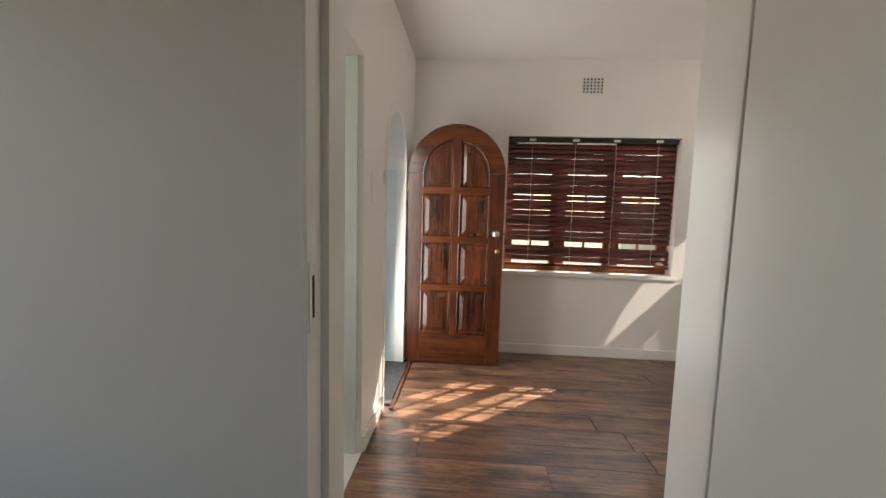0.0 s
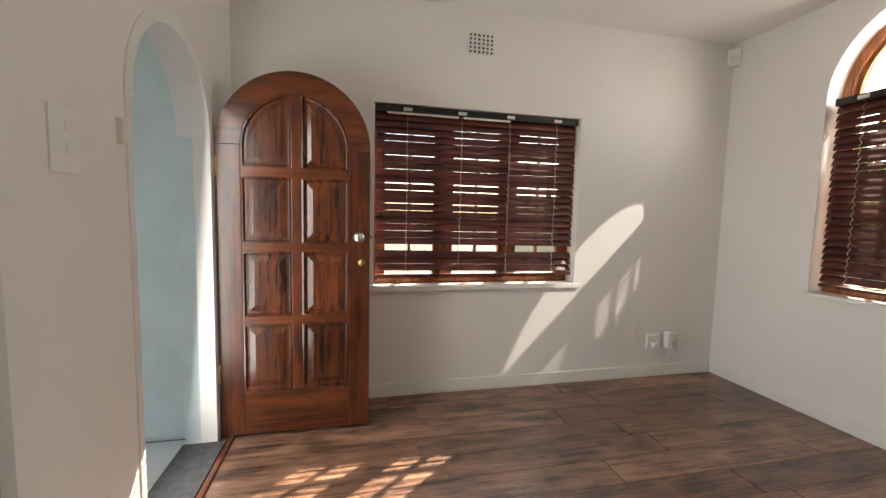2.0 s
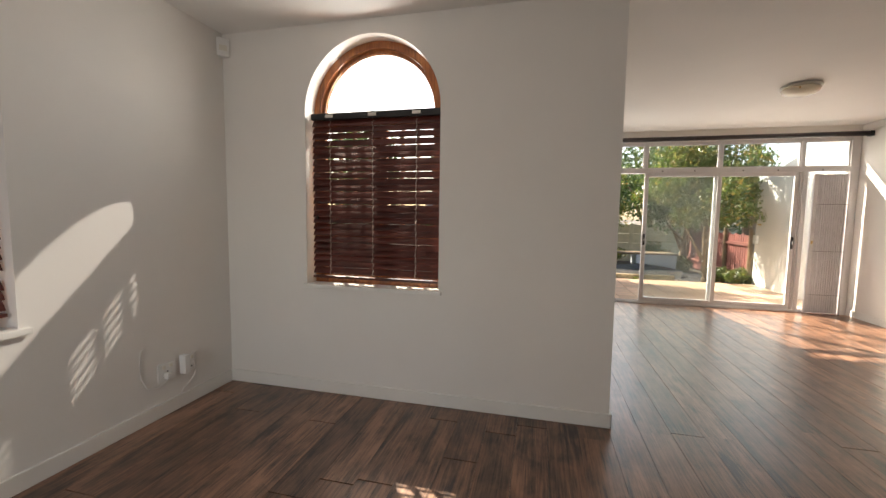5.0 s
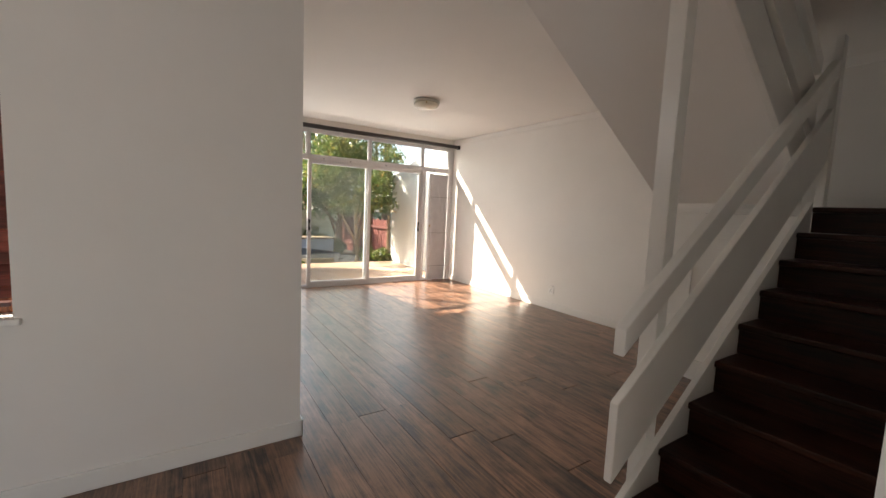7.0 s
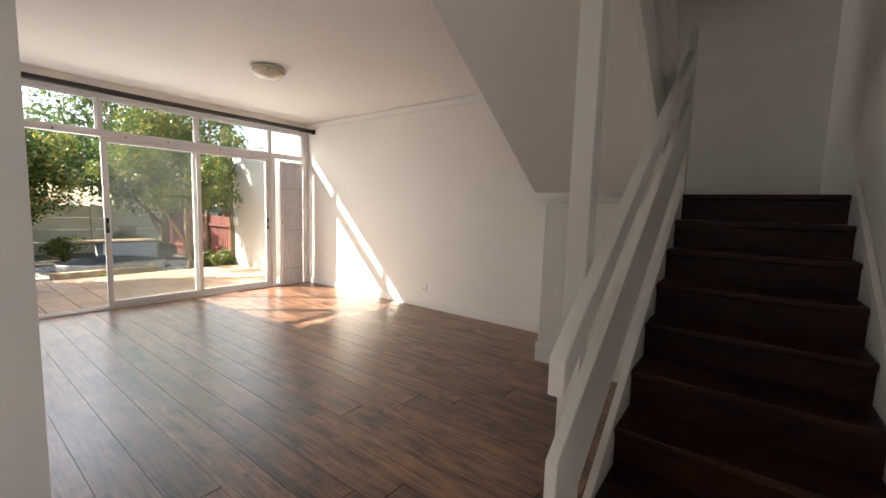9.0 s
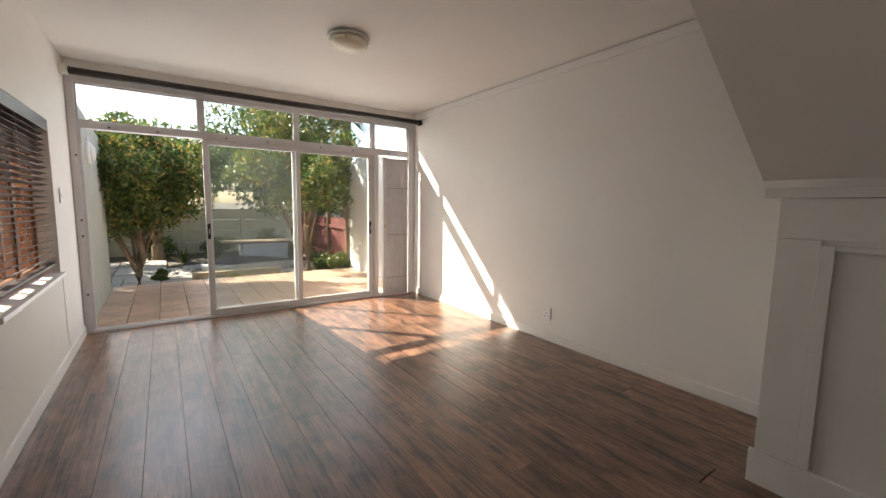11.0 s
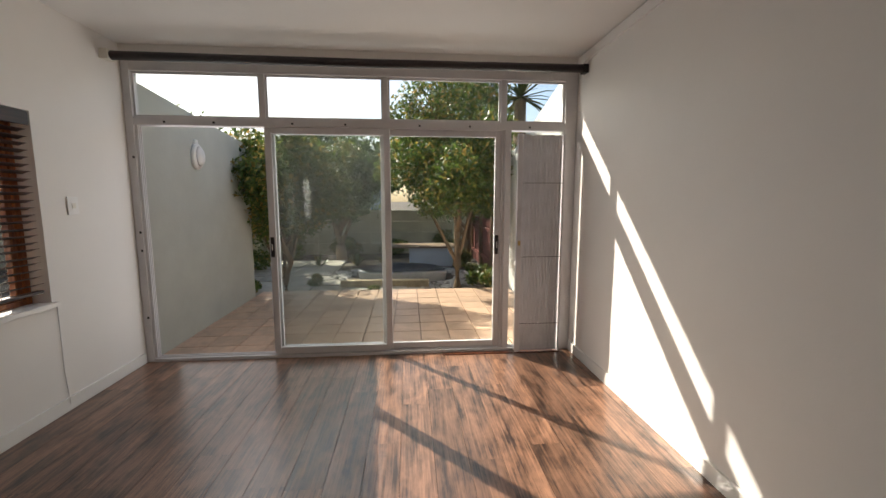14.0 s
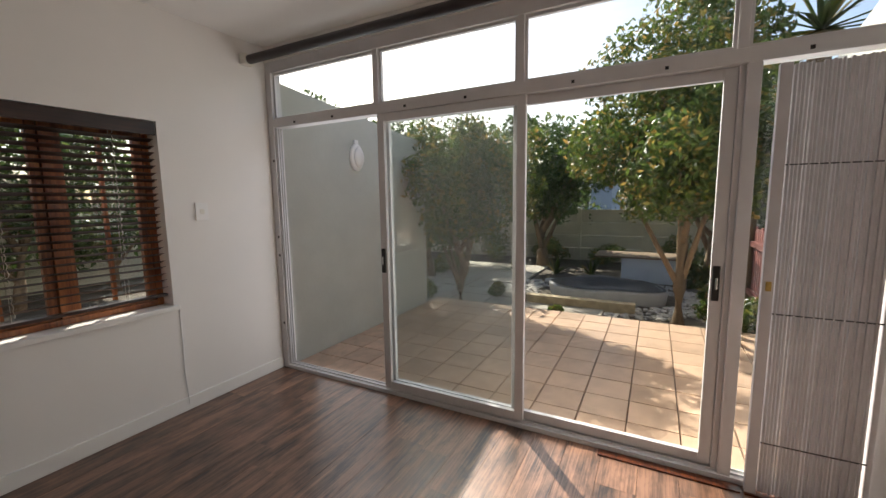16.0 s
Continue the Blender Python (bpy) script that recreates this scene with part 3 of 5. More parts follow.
def front_door():
    root = tagged(new("door_1"), "open round-headed varnished timber front door with raised panels", "door", kind="structure")
    x0, x1, y0, y1, z0, spring = -0.285, 0.532, 3.972, 4.016, 0.012, 1.652
    c, r = (x0 + x1) / 2, (x1 - x0) / 2
    sw = 0.12
    # stiles and rails
    boxpart("stile", (x0, x0 + sw, y0, y1, z0, spring), DOORWOOD, root, bevel=0.003)
    boxpart("stile", (x1 - sw, x1, y0, y1, z0, spring), DOORWOOD, root, bevel=0.003)
    bm = bmesh.new()
    n = 30
    for k in range(n):
        t0, t1 = math.pi * k / n, math.pi * (k + 1) / n
        q = [(c + rr * math.cos(t), spring + 0.002 + rr * math.sin(t)) for rr, t in ((r, t0), (r, t1), (r - sw, t1), (r - sw, t0))]
        add_prism(bm, q, "y", y0, y1)
    bmesh.ops.remove_doubles(bm, verts=bm.verts[:], dist=1e-5)
    part("arched_head", bm, DOORRAIL, root, "golden-brown bent timber head")
    rails = [(z0, 0.265), (0.655, 0.70), (1.07, 1.115), (1.485, 1.535)]
    for a, b in rails:
        boxpart("rail", (x0 + sw, x1 - sw, y0 + 0.001, y1 - 0.001, a, b), DOORRAIL, root, bevel=0.003)
    boxpart("muntin", (c - 0.027, c + 0.027, y0 + 0.002, y1 - 0.002, 0.265, spring + r - sw - 0.002), DOORWOOD, root, bevel=0.003)
    # moulded raised panels
    def panel(a0, a1, b0, b1):
        for dy in (0, 1):
            bm = bmesh.new()
            s = -1 if dy == 0 else 1
            yb = (y0 + y1) / 2 + s * 0.004
            rings = [(0.0, 0.016), (0.010, 0.019), (0.018, 0.004), (0.030, 0.004), (0.062, 0.014), (0.066, 0.014)]
            vs = [[bm.verts.new((u, yb + s * d, w)) for u, w in ((a0 + i, b0 + i), (a1 - i, b0 + i), (a1 - i, b1 - i), (a0 + i, b1 - i))] for i, d in rings]
            for p, q in zip(vs, vs[1:]):
                for k in range(4):
                    bm.faces.new((p[k], p[(k + 1) % 4], q[(k + 1) % 4], q[k]))
            bm.faces.new(vs[-1])
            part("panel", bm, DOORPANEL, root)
    cols = ((x0 + sw, c - 0.027), (c + 0.027, x1 - sw))
    for a0, a1 in cols:
        for b0, b1 in ((0.265, 0.655), (0.70, 1.07), (1.115, 1.485)):
            panel(a0, a1, b0, b1)
    # quarter-round top panels
    ri = r - sw
    for side in (-1, 1):
        for s in (-1, 1):
            bm = bmesh.new()
            prev = None
            for inset, d in ((0.0, 0.016), (0.010, 0.018), (0.018, 0.003), (0.032, 0.003), (0.055, 0.013), (0.058, 0.013)):
                ring = []
                rr, u0, w0 = ri - inset, 0.027 + inset, 1.535 + inset
                a_end = math.acos(min(1, u0 / rr))
                a_start = math.asin(max(0.0, min(1, (w0 - spring) / rr))) if w0 > spring else 0.0
                pts = [(u0, w0), (rr * math.cos(a_start), w0)]
                pts += [(rr * math.cos(a_start + (a_end - a_start) * k / 12), spring + rr * math.sin(a_start + (a_end - a_start) * k / 12)) for k in range(13)]
                ring = [bm.verts.new((c + side * u, (y0 + y1) / 2 + s * (0.004 + d), w)) for u, w in pts]
                if prev:
                    m_ = len(ring)
                    for k in range(m_):
                        bm.faces.new((prev[k], prev[(k + 1) % m_], ring[(k + 1) % m_], ring[k]))
                prev = ring
            bm.faces.new(prev)
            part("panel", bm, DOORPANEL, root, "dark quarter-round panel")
    # knob, lock, hinges
    bm = bmesh.new()
    add_lathe(bm, [(0.033, 0.0), (0.033, -0.006), (0.018, -0.012), (0.016, -0.03), (0.027, -0.04), (0.030, -0.055), (0.022, -0.066), (0.008, -0.069)], (x1 - 0.06, y0, 1.155), "y", 24)
    part("door_knob", bm, CHROME, root, "round chrome knob", smooth=True)
    bm = bmesh.new()
    add_lathe(bm, [(0.022, 0.0), (0.022, -0.006), (0.012, -0.012), (0.010, -0.013)], (x1 - 0.045, y0, 1.005), "y", 20)
    part("lock_cylinder", bm, BRASS, root, "round brass lock cylinder", smooth=True)
    boxpart("latch", (x1 + 0.001, x1 + 0.016, y0 + 0.016, y0 + 0.03, 1.145, 1.165), BRASS, root)
    for z in (0.33, 1.48):
        boxpart("hinge", (x0 - 0.032, x0 + 0.002, y0 - 0.003, y0 + 0.001, z, z + 0.10), BRASS, root, "aged brass hinge", 0.001)


front_door()

# white arched lining of the front doorway
bm = bmesh.new()
c_, r_ = (FD[0] + FD[1]) / 2, (FD[1] - FD[0]) / 2
sp_ = FD[3] - r_
for k in range(28):
    t0, t1 = math.pi * k / 28, math.pi * (k + 1) / 28
    q = [(c_ + rr * math.cos(t), sp_ + rr * math.sin(t)) for rr, t in ((r_ + 0.003, t0), (r_ + 0.003, t1), (r_ - 0.045, t1), (r_ - 0.045, t0))]
    add_prism(bm, q, "x", XW - 0.075, XW + 0.006)
add_box(bm, XW - 0.075, XW + 0.006, FD[1] - 0.045, FD[1] + 0.003, 0.0, sp_)
add_box(bm, XW - 0.075, XW + 0.006, FD[0] - 0.003, FD[0] + 0.03, 0.0, sp_)
tagged(part("door_frame_front", bm, GLOSSWHITE), "white painted arched timber door frame", "door frame", kind="structure")
tagged(boxpart("threshold", (XW - 0.165, XW + 0.05, FD[0] + 0.031, FD[1] - 0.046, -0.004, 0.018), THRESH, bevel=0.004), "worn dark slate threshold", "threshold", kind="structure")
tagged(boxpart("threshold_strip", (XW + 0.051, XW + 0.08, FD[0] - 0.02, FD[1] + 0.01, -0.004, 0.012), DOORRAIL, bevel=0.004), "reddish timber floor strip", "trim", kind="structure")

# porch outside the front door
tagged(boxpart("door_reveal_porch", (XW - 0.1645, XW - 0.0755, FD[1] - 0.012, FD[1] + 0.001, 0.0, sp_), PORCH), "pale green plaster reveal outside the door", "trim", kind="structure")
wall("wall_porch_north", "y", 4.02, 4.2, -3.2, XW - 0.165, -0.1, 2.62, mat=PORCH, label="pale green rough plaster porch wall")
wall("wall_porch_west", "x", -3.4, -3.2, 2.86, 4.2, -0.1, 1.1, mat=PORCH, label="low pale green plaster porch wall")
# unseen slab, added only to keep daylight off the porch walls
slab("porch_shade_slab", (-3.4, XW - 0.166, 2.861, 4.2, 2.62, 2.8), CEIL, "unseen slab added to shade the porch", "ceiling")
porch = tagged(boxpart("porch_floor", (-3.2, XW - 0.165, 2.86, 4.02, -0.1, -0.012), GROUT), "white tiled porch floor", "floor", kind="structure")
for i in range(7):
    for j in range(3):
        boxpart("tile", (-0.85 - 0.4 * i + 0.003, -0.466 - 0.4 * i + 0.0, 2.87 + 0.38 * j, 3.246 + 0.38 * j, -0.012, -0.003), PORCHTILE, porch)


def plate(name, label, category, dims, mat=WHITEPL, parts=()):
    root = thing(name, label, category)
    boxpart("plate", dims, mat, root, bevel=0.002)
    for nm, d, m_ in parts:
        boxpart(nm, d, m_, root, bevel=0.001)
    return root


plate("light_switch", "white double light switch plate on the wall", "switch", (XW, XW + 0.006, 2.775, 2.885, 1.38, 1.55), WHITEPL,
      [("rocker", (XW + 0.006, XW + 0.009, 2.83, 2.855, z, z + 0.03), WHITEPL) for z in (1.43, 1.49)])
plate("latch_keep", "small cream latch plate at the front doorway", "latch", (XW, XW + 0.02, 3.075, 3.105, 1.50, 1.58), CREAM)


def air_vent():
    root = thing("air_vent", "white wall vent with rows of dark square holes", "vent")
    x0, x1, z0, z1 = 1.205, 1.395, 2.415, 2.56
    boxpart("plate", (x0, x1, YN - 0.003, YN, z0, z1), WALL, root)
    for i in range(6):
        for j in range(5):
            x = x0 + 0.013 + i * 0.031
            z = z0 + 0.01 + j * 0.028
            boxpart("hole", (x, x + 0.012, YN - 0.0075, YN - 0.0035, z, z + 0.013), HOLESHADE, root)


air_vent()


def alarm_sensor():
    root = thing("alarm_sensor", "small white motion sensor in the ceiling corner", "sensor")
    bm = bmesh.new()
    add_prism(bm, [(XE - 0.075, YN - 0.012), (XE - 0.012, YN - 0.075), (XE - 0.001, YN - 0.05), (XE - 0.001, YN - 0.001), (XE - 0.05, YN - 0.001)], "z", 2.54, 2.675)
    part("case", bm, WHITEPL, root, bevel=0.006)
    boxpart("lens", (-0.026, 0.026, -0.003, 0.003, -0.02, 0.02), CREAM, root).matrix_basis = pose(XE - 0.0445, YN - 0.0445, 2.60, 0, 0, -45)


alarm_sensor()


def socket_plate(name, x0, z0, wide, group="wall sockets", y=YN, s=-1, adapter=False):
    root = thing(name, "white wall socket plate with switches" + (" and a plugged-in adapter" if adapter else ""), "socket", group)
    ya, yb = sorted((y, y + s * 0.012))
    boxpart("plate", (x0, x0 + wide, ya, yb, z0, z0 + 0.12), WHITEPL, root, bevel=0.003)
    f = y + s * 0.012
    for u in (0.3, 0.7):
        ya, yb = sorted((f + s * 0.0005, f + s * 0.0045))
        boxpart("rocker", (x0 + wide * u - 0.01, x0 + wide * u + 0.01, ya, yb, z0 + 0.085, z0 + 0.105), CREAM, root)
    for u, w in ((0.5, 0.06), (0.32, 0.03), (0.68, 0.03)):
        ya, yb = sorted((f - s * 0.002, f + s * 0.001))
        boxpart("pin_hole", (x0 + wide * u - 0.005, x0 + wide * u + 0.005, ya, yb, z0 + w - 0.006, z0 + w + 0.006), HOLESHADE, root)
    return root


socket_plate("wall_socket", 2.80, 0.235, 0.13)
ad = socket_plate("wall_socket", 2.97, 0.235, 0.125, adapter=True)
boxpart("adapter", (2.955, 3.0, YN - 0.065, YN - 0.013, 0.245, 0.375), WHITEPL, ad, "white block adapter", 0.005)
boxpart("plug", (2.835, 2.875, YN - 0.05, YN - 0.013, 0.255, 0.295), WHITEPL, bpy.data.objects["wall_socket"], "white plug", 0.006)
socket_plate("wall_socket", 5.0, 0.225, 0.10, y=YS, s=1)


def cable(name, label, pts, r=0.0035):
    bm = bmesh.new()
    add_tube(bm, pts, r, 6)
    return tagged(part(name, bm, WHITEPL, smooth=True), label, "cable")


cable("cable", "white cable looping from the wall to the socket", [(2.710, YN - 0.004, 0.50), (2.690, YN - 0.008, 0.48), (2.680, YN - 0.008, 0.40), (2.685, YN - 0.008, 0.31), (2.720, YN - 0.012, 0.235), (2.780, YN - 0.02, 0.215), (2.830, YN - 0.03, 0.235), (2.860, YN - 0.04, 0.265)])
cable("cable", "white cable hanging from the adapter", [(3.060, YN - 0.03, 0.30), (3.080, YN - 0.02, 0.25), (3.075, YN - 0.012, 0.19), (3.030, YN - 0.012, 0.15), (2.980, YN - 0.012, 0.13), (2.965, YN - 0.012, 0.10)])


def side_door():
    """Pale leaf of the west side doorway, opened into the other room."""
    root = tagged(new("door_2"), "open pale green painted flush door on hinges", "door", kind="structure")
    xh = XW - 0.165
    boxpart("leaf", (xh - 0.80, xh - 0.012, 2.595, 2.635, 0.01, 2.05), PALEGREEN, root, bevel=0.003)
    for z in (0.22, 1.78):
        for k in range(3):
            bm = bmesh.new()
            add_lathe(bm, [(0.006, 0.0), (0.006, 0.03)], (xh - 0.006, 2.588, z + 0.034 * k), "z", 10)
            part("hinge_knuckle", bm, CHROME, root)
    boxpart("groove_bead", (xh - 0.034, xh - 0.026, 2.591, 2.595, 0.02, 2.04), GLOSSWHITE, root)


side_door()
tagged(boxpart("door_stop_side", (xs := XW - 0.165 - 0.0, XW - 0.03, 2.604, 2.619, 0.0, 2.1), PALEGREEN), "pale green painted door lining", "door frame", kind="structure")


def hall_door():
    root = tagged(new("door_3"), "open white enamelled flush door", "door", kind="structure")
    boxpart("leaf", (0.734, 0.774, 0.55, 1.333, 0.01, 2.03), GLOSSWHITE, root, bevel=0.003)
    bm = bmesh.new()
    add_lathe(bm, [(0.025, 0.0), (0.025, -0.005), (0.01, -0.01), (0.01, -0.04), (0.022, -0.05), (0.022, -0.06), (0.01, -0.066)], (0.734, 0.62, 1.05), "x", 16)
    part("door_knob", bm, CHROME, root, smooth=True)


hall_door()
# lining of the hall doorway
bm = bmesh.new()
add_box(bm, -0.078, -0.066, 1.352, 1.40, 0.0, 2.06)
add_box(bm, -0.078, -0.055, 1.45, 1.562, 0.0, 2.06)
tagged(part("door_frame_hall_latch_side", bm, GLOSSWHITE, bevel=0.002), "white painted door frame, chipped at the latch", "door frame", kind="structure")
bm = bmesh.new()
add_box(bm, 0.731, 0.792, 1.335, 1.352, 0.0, 2.06)
add_box(bm, 0.766, 0.792, 1.3525, 1.55, 0.0, 2.06)
tagged(part("door_frame_hall_hinge_side", bm, GLOSSWHITE, bevel=0.002), "white painted door frame", "door frame", kind="structure")
st = thing("strike_plate", "dented metal strike plate in the door frame", "strike plate")
boxpart("plate", (-0.0655, -0.0635, 1.36, 1.395, 1.08, 1.23), GLOSSWHITE, st, bevel=0.0005)
boxpart("slot", (-0.0632, -0.0622, 1.374, 1.383, 1.11, 1.20), HOLESHADE, st)

# ---- staircase ----
RISE, GO, Y0 = 0.1471, 0.207, 0.833


def staircase():
    root = thing("staircase", "dark stained timber staircase with white stringers", "staircase")
    x0, x1 = 1.225, 1.925
    for k in range(10):
        yn, z = Y0 - GO * k, RISE * (k + 1)
        depth = GO + 0.03 if k < 9 else 0.24
        bm = bmesh.new()
        add_box(bm, x0, x1, yn - depth + 0.0, yn + 0.012, z - 0.03, z)
        part("tread", bm, TREAD, root, bevel=0.008)
        boxpart("riser", (x0, x1, yn - 0.03, yn - 0.012, z - RISE + 0.001, z - 0.031), TREAD, root)
    # side boards following the slope
    s = RISE / GO
    ya, yb = Y0 + 0.05, Y0 - GO * 9
    def zl(y, off):
        return RISE + (Y0 - y) * s + off
    bm = bmesh.new()
    add_prism(bm, [(ya, 0.0), (ya, zl(ya, 0.03)), (yb - 0.0, zl(yb, 0.03)), (yb, zl(yb, -0.33)), (Y0 - 0.35, 0.0)], "x", 1.926, 1.952)
    part("stringer", bm, GLOSSWHITE, root, "white painted outer stringer", 0.003)
    bm = bmesh.new()
    add_prism(bm, [(ya, 0.0), (ya, zl(ya, 0.07)), (yb - 0.02, zl(yb, 0.085)), (yb - 0.02, zl(yb, -0.3)), (Y0 - 0.3, 0.0)], "x", 1.202, 1.224)
    part("wall_stringer", bm, GLOSSWHITE, root, "white painted wall stringer", 0.003)
    return root


staircase()


def board_between(name, parent, x0, x1, p, q, low, high, label=""):
    """A board in the plane x0..x1 that follows the line p-q, from low to high above it, with upright ends."""
    bm = bmesh.new()
    add_prism(bm, [(p[0], p[1] + low), (p[0], p[1] + high), (q[0], q[1] + high), (q[0], q[1] + low)], "x", x0, x1)
    return part(name, bm, GLOSSWHITE, parent, label, 0.006)


def banister():
    root = thing("stair_banister", "white painted timber banister with handrail and wide lower board", "banister")
    p, q = (0.68, 0.0), (-1.32, 2.0 * RISE / GO)
    board_between("handrail", root, 1.955, 2.0, p, q, 0.85, 0.955, "white handrail board")
    board_between("lower_board", root, 1.96, 1.995, p, q, 0.35, 0.665, "wide white guard board")
    boxpart("post", (2.020, 2.092, 0.278, 0.352, 0.0, H + 0.05), GLOSSWHITE, root, "square white post up to the ceiling", 0.004)
    boxpart("newel", (1.955, 2.0, -1.40, -1.325, 1.475, 2.52), GLOSSWHITE, root, "short white newel", 0.004)


banister()
landing = thing("stair_landing", "dark timber landing on a white base", "landing")
boxpart("deck", (1.205, 1.926, YS + 0.02, Y0 - GO * 9 - 0.231, RISE * 10 - 0.03, RISE * 10 - 0.001), TREAD, landing)
boxpart("deck", (1.928, 2.99, YS + 0.02, -1.70, RISE * 10 - 0.03, RISE * 10 - 0.001), TREAD, landing)
boxpart("skirting", (1.205, 3.0, YS + 0.002, YS + 0.018, RISE * 10, RISE * 10 + 0.13), GLOSSWHITE, landing, "white skirting board", 0.004)


def stair_cupboard():
    root = thing("stair_cupboard", "white panelled cupboard enclosure under the stair landing", "cupboard")
    y = -1.66
    boxpart("body", (1.93, 3.02, YS + 0.002, y, 0.0, 1.43), GLOSSWHITE, root)
    boxpart("top_ledge", (1.93, 3.09, y - 0.02, y + 0.03, 1.432, 1.478), GLOSSWHITE, root, "", 0.004)
    boxpart("frieze", (1.93, 3.03, y + 0.001, y + 0.012, 1.245, 1.43), GLOSSWHITE, root, "", 0.003)
    boxpart("stile", (2.87, 3.03, y + 0.001, y + 0.014, 0.175, 1.243), GLOSSWHITE, root, "", 0.003)
    boxpart("inner_stile", (2.82, 2.868, y + 0.001, y + 0.022, 0.175, 1.225), GLOSSWHITE, root, "", 0.003)
    boxpart("head_bead", (1.93, 2.82, y + 0.001, y + 0.022, 1.20, 1.225), GLOSSWHITE, root, "", 0.003)
    boxpart("plinth", (1.93, 3.05, y + 0.001, y + 0.026, 0.0, 0.172), GLOSSWHITE, root, "", 0.004)


stair_cupboard()


def upper_flight():
    root = thing("upper_stair_flight", "underside of the white upper stair flight with stringers", "staircase")
    s = 0.665
    def zs(y):
        return 2.482 + s * y
    ya, yb = -1.47, 0.38
    bm = bmesh.new()
    add_prism(bm, [(ya, zs(ya)), (yb, zs(yb)), (yb, zs(yb) + 0.10), (ya, zs(ya) + 0.10)], "x", 2.10, 3.05)
    part("soffit", bm, CEIL, root, "cream painted sloping soffit")
    bm = bmesh.new()
    add_prism(bm, [(ya, zs(ya) + 0.10), (yb, zs(yb) + 0.10), (yb, zs(yb) + 0.36), (ya, zs(ya) + 0.36)], "x", 2.93, 3.05)
    part("east_string", bm, CEIL, root)
    for lo, hi, nm in ((-0.02, 0.27, "stringer"), (0.305, 0.56, "guard_board"), (0.68, 0.78, "handrail")):
        x0 = 2.06 if nm == "stringer" else 2.035
        board_between(nm, root, x0, x0 + 0.038, (-1.30, zs(-1.30)), (1.0 if nm != "stringer" else 0.38, zs(1.0 if nm != "stringer" else 0.38)), lo, hi)


upper_flight()

# ---- living room things ----


def ceiling_lamp():
    root = thing("ceiling_lamp", "round opal glass ceiling lamp with a cream rim", "ceiling lamp")
    c = (5.62, -0.56, H)
    bm = bmesh.new()
    add_lathe(bm, [(0.06, 0.0), (0.13, 0.0), (0.165, -0.012), (0.17, -0.024), (0.15, -0.03)], c, "z", 40)
    part("rim", bm, CREAM, root, smooth=True)
    bm = bmesh.new()
    add_lathe(bm, [(0.145, -0.031), (0.158, -0.045), (0.15, -0.065), (0.12, -0.088), (0.07, -0.103), (0.02, -0.108)], c, "z", 40)
    part("bowl", bm, OPAL, root, "cream opal glass bowl", smooth=True)
    for a in (30, 150, 270):
        bm = bmesh.new()
        add_lathe(bm, [(0.008, 0.0), (0.008, -0.02), (0.003, -0.023)], (c[0] + 0.15 * math.cos(radians(a)), c[1] + 0.15 * math.sin(radians(a)), H - 0.045), "z", 8)
        part("clip", bm, BRASS, root)


ceiling_lamp()


def roller_tube():
    root = thing("roller_blind_tube", "long dark roller tube on cream wall brackets", "blind rail")
    bm = bmesh.new()
    add_tube(bm, [(7.545, -2.39, 2.57), (7.545, -0.5, 2.563), (7.545, 1.40, 2.568)], 0.034, 20)
    part("tube", bm, TUBE, root, smooth=True)
    boxpart("bracket", (7.50, 7.59, 1.402, 1.462, 2.53, 2.61), CREAM, root, "cream plastic bracket", 0.006)
    boxpart("bracket", (7.51, 7.58, -2.438, -2.392, 2.53, 2.60), BLACK, root, "", 0.004)


roller_tube()


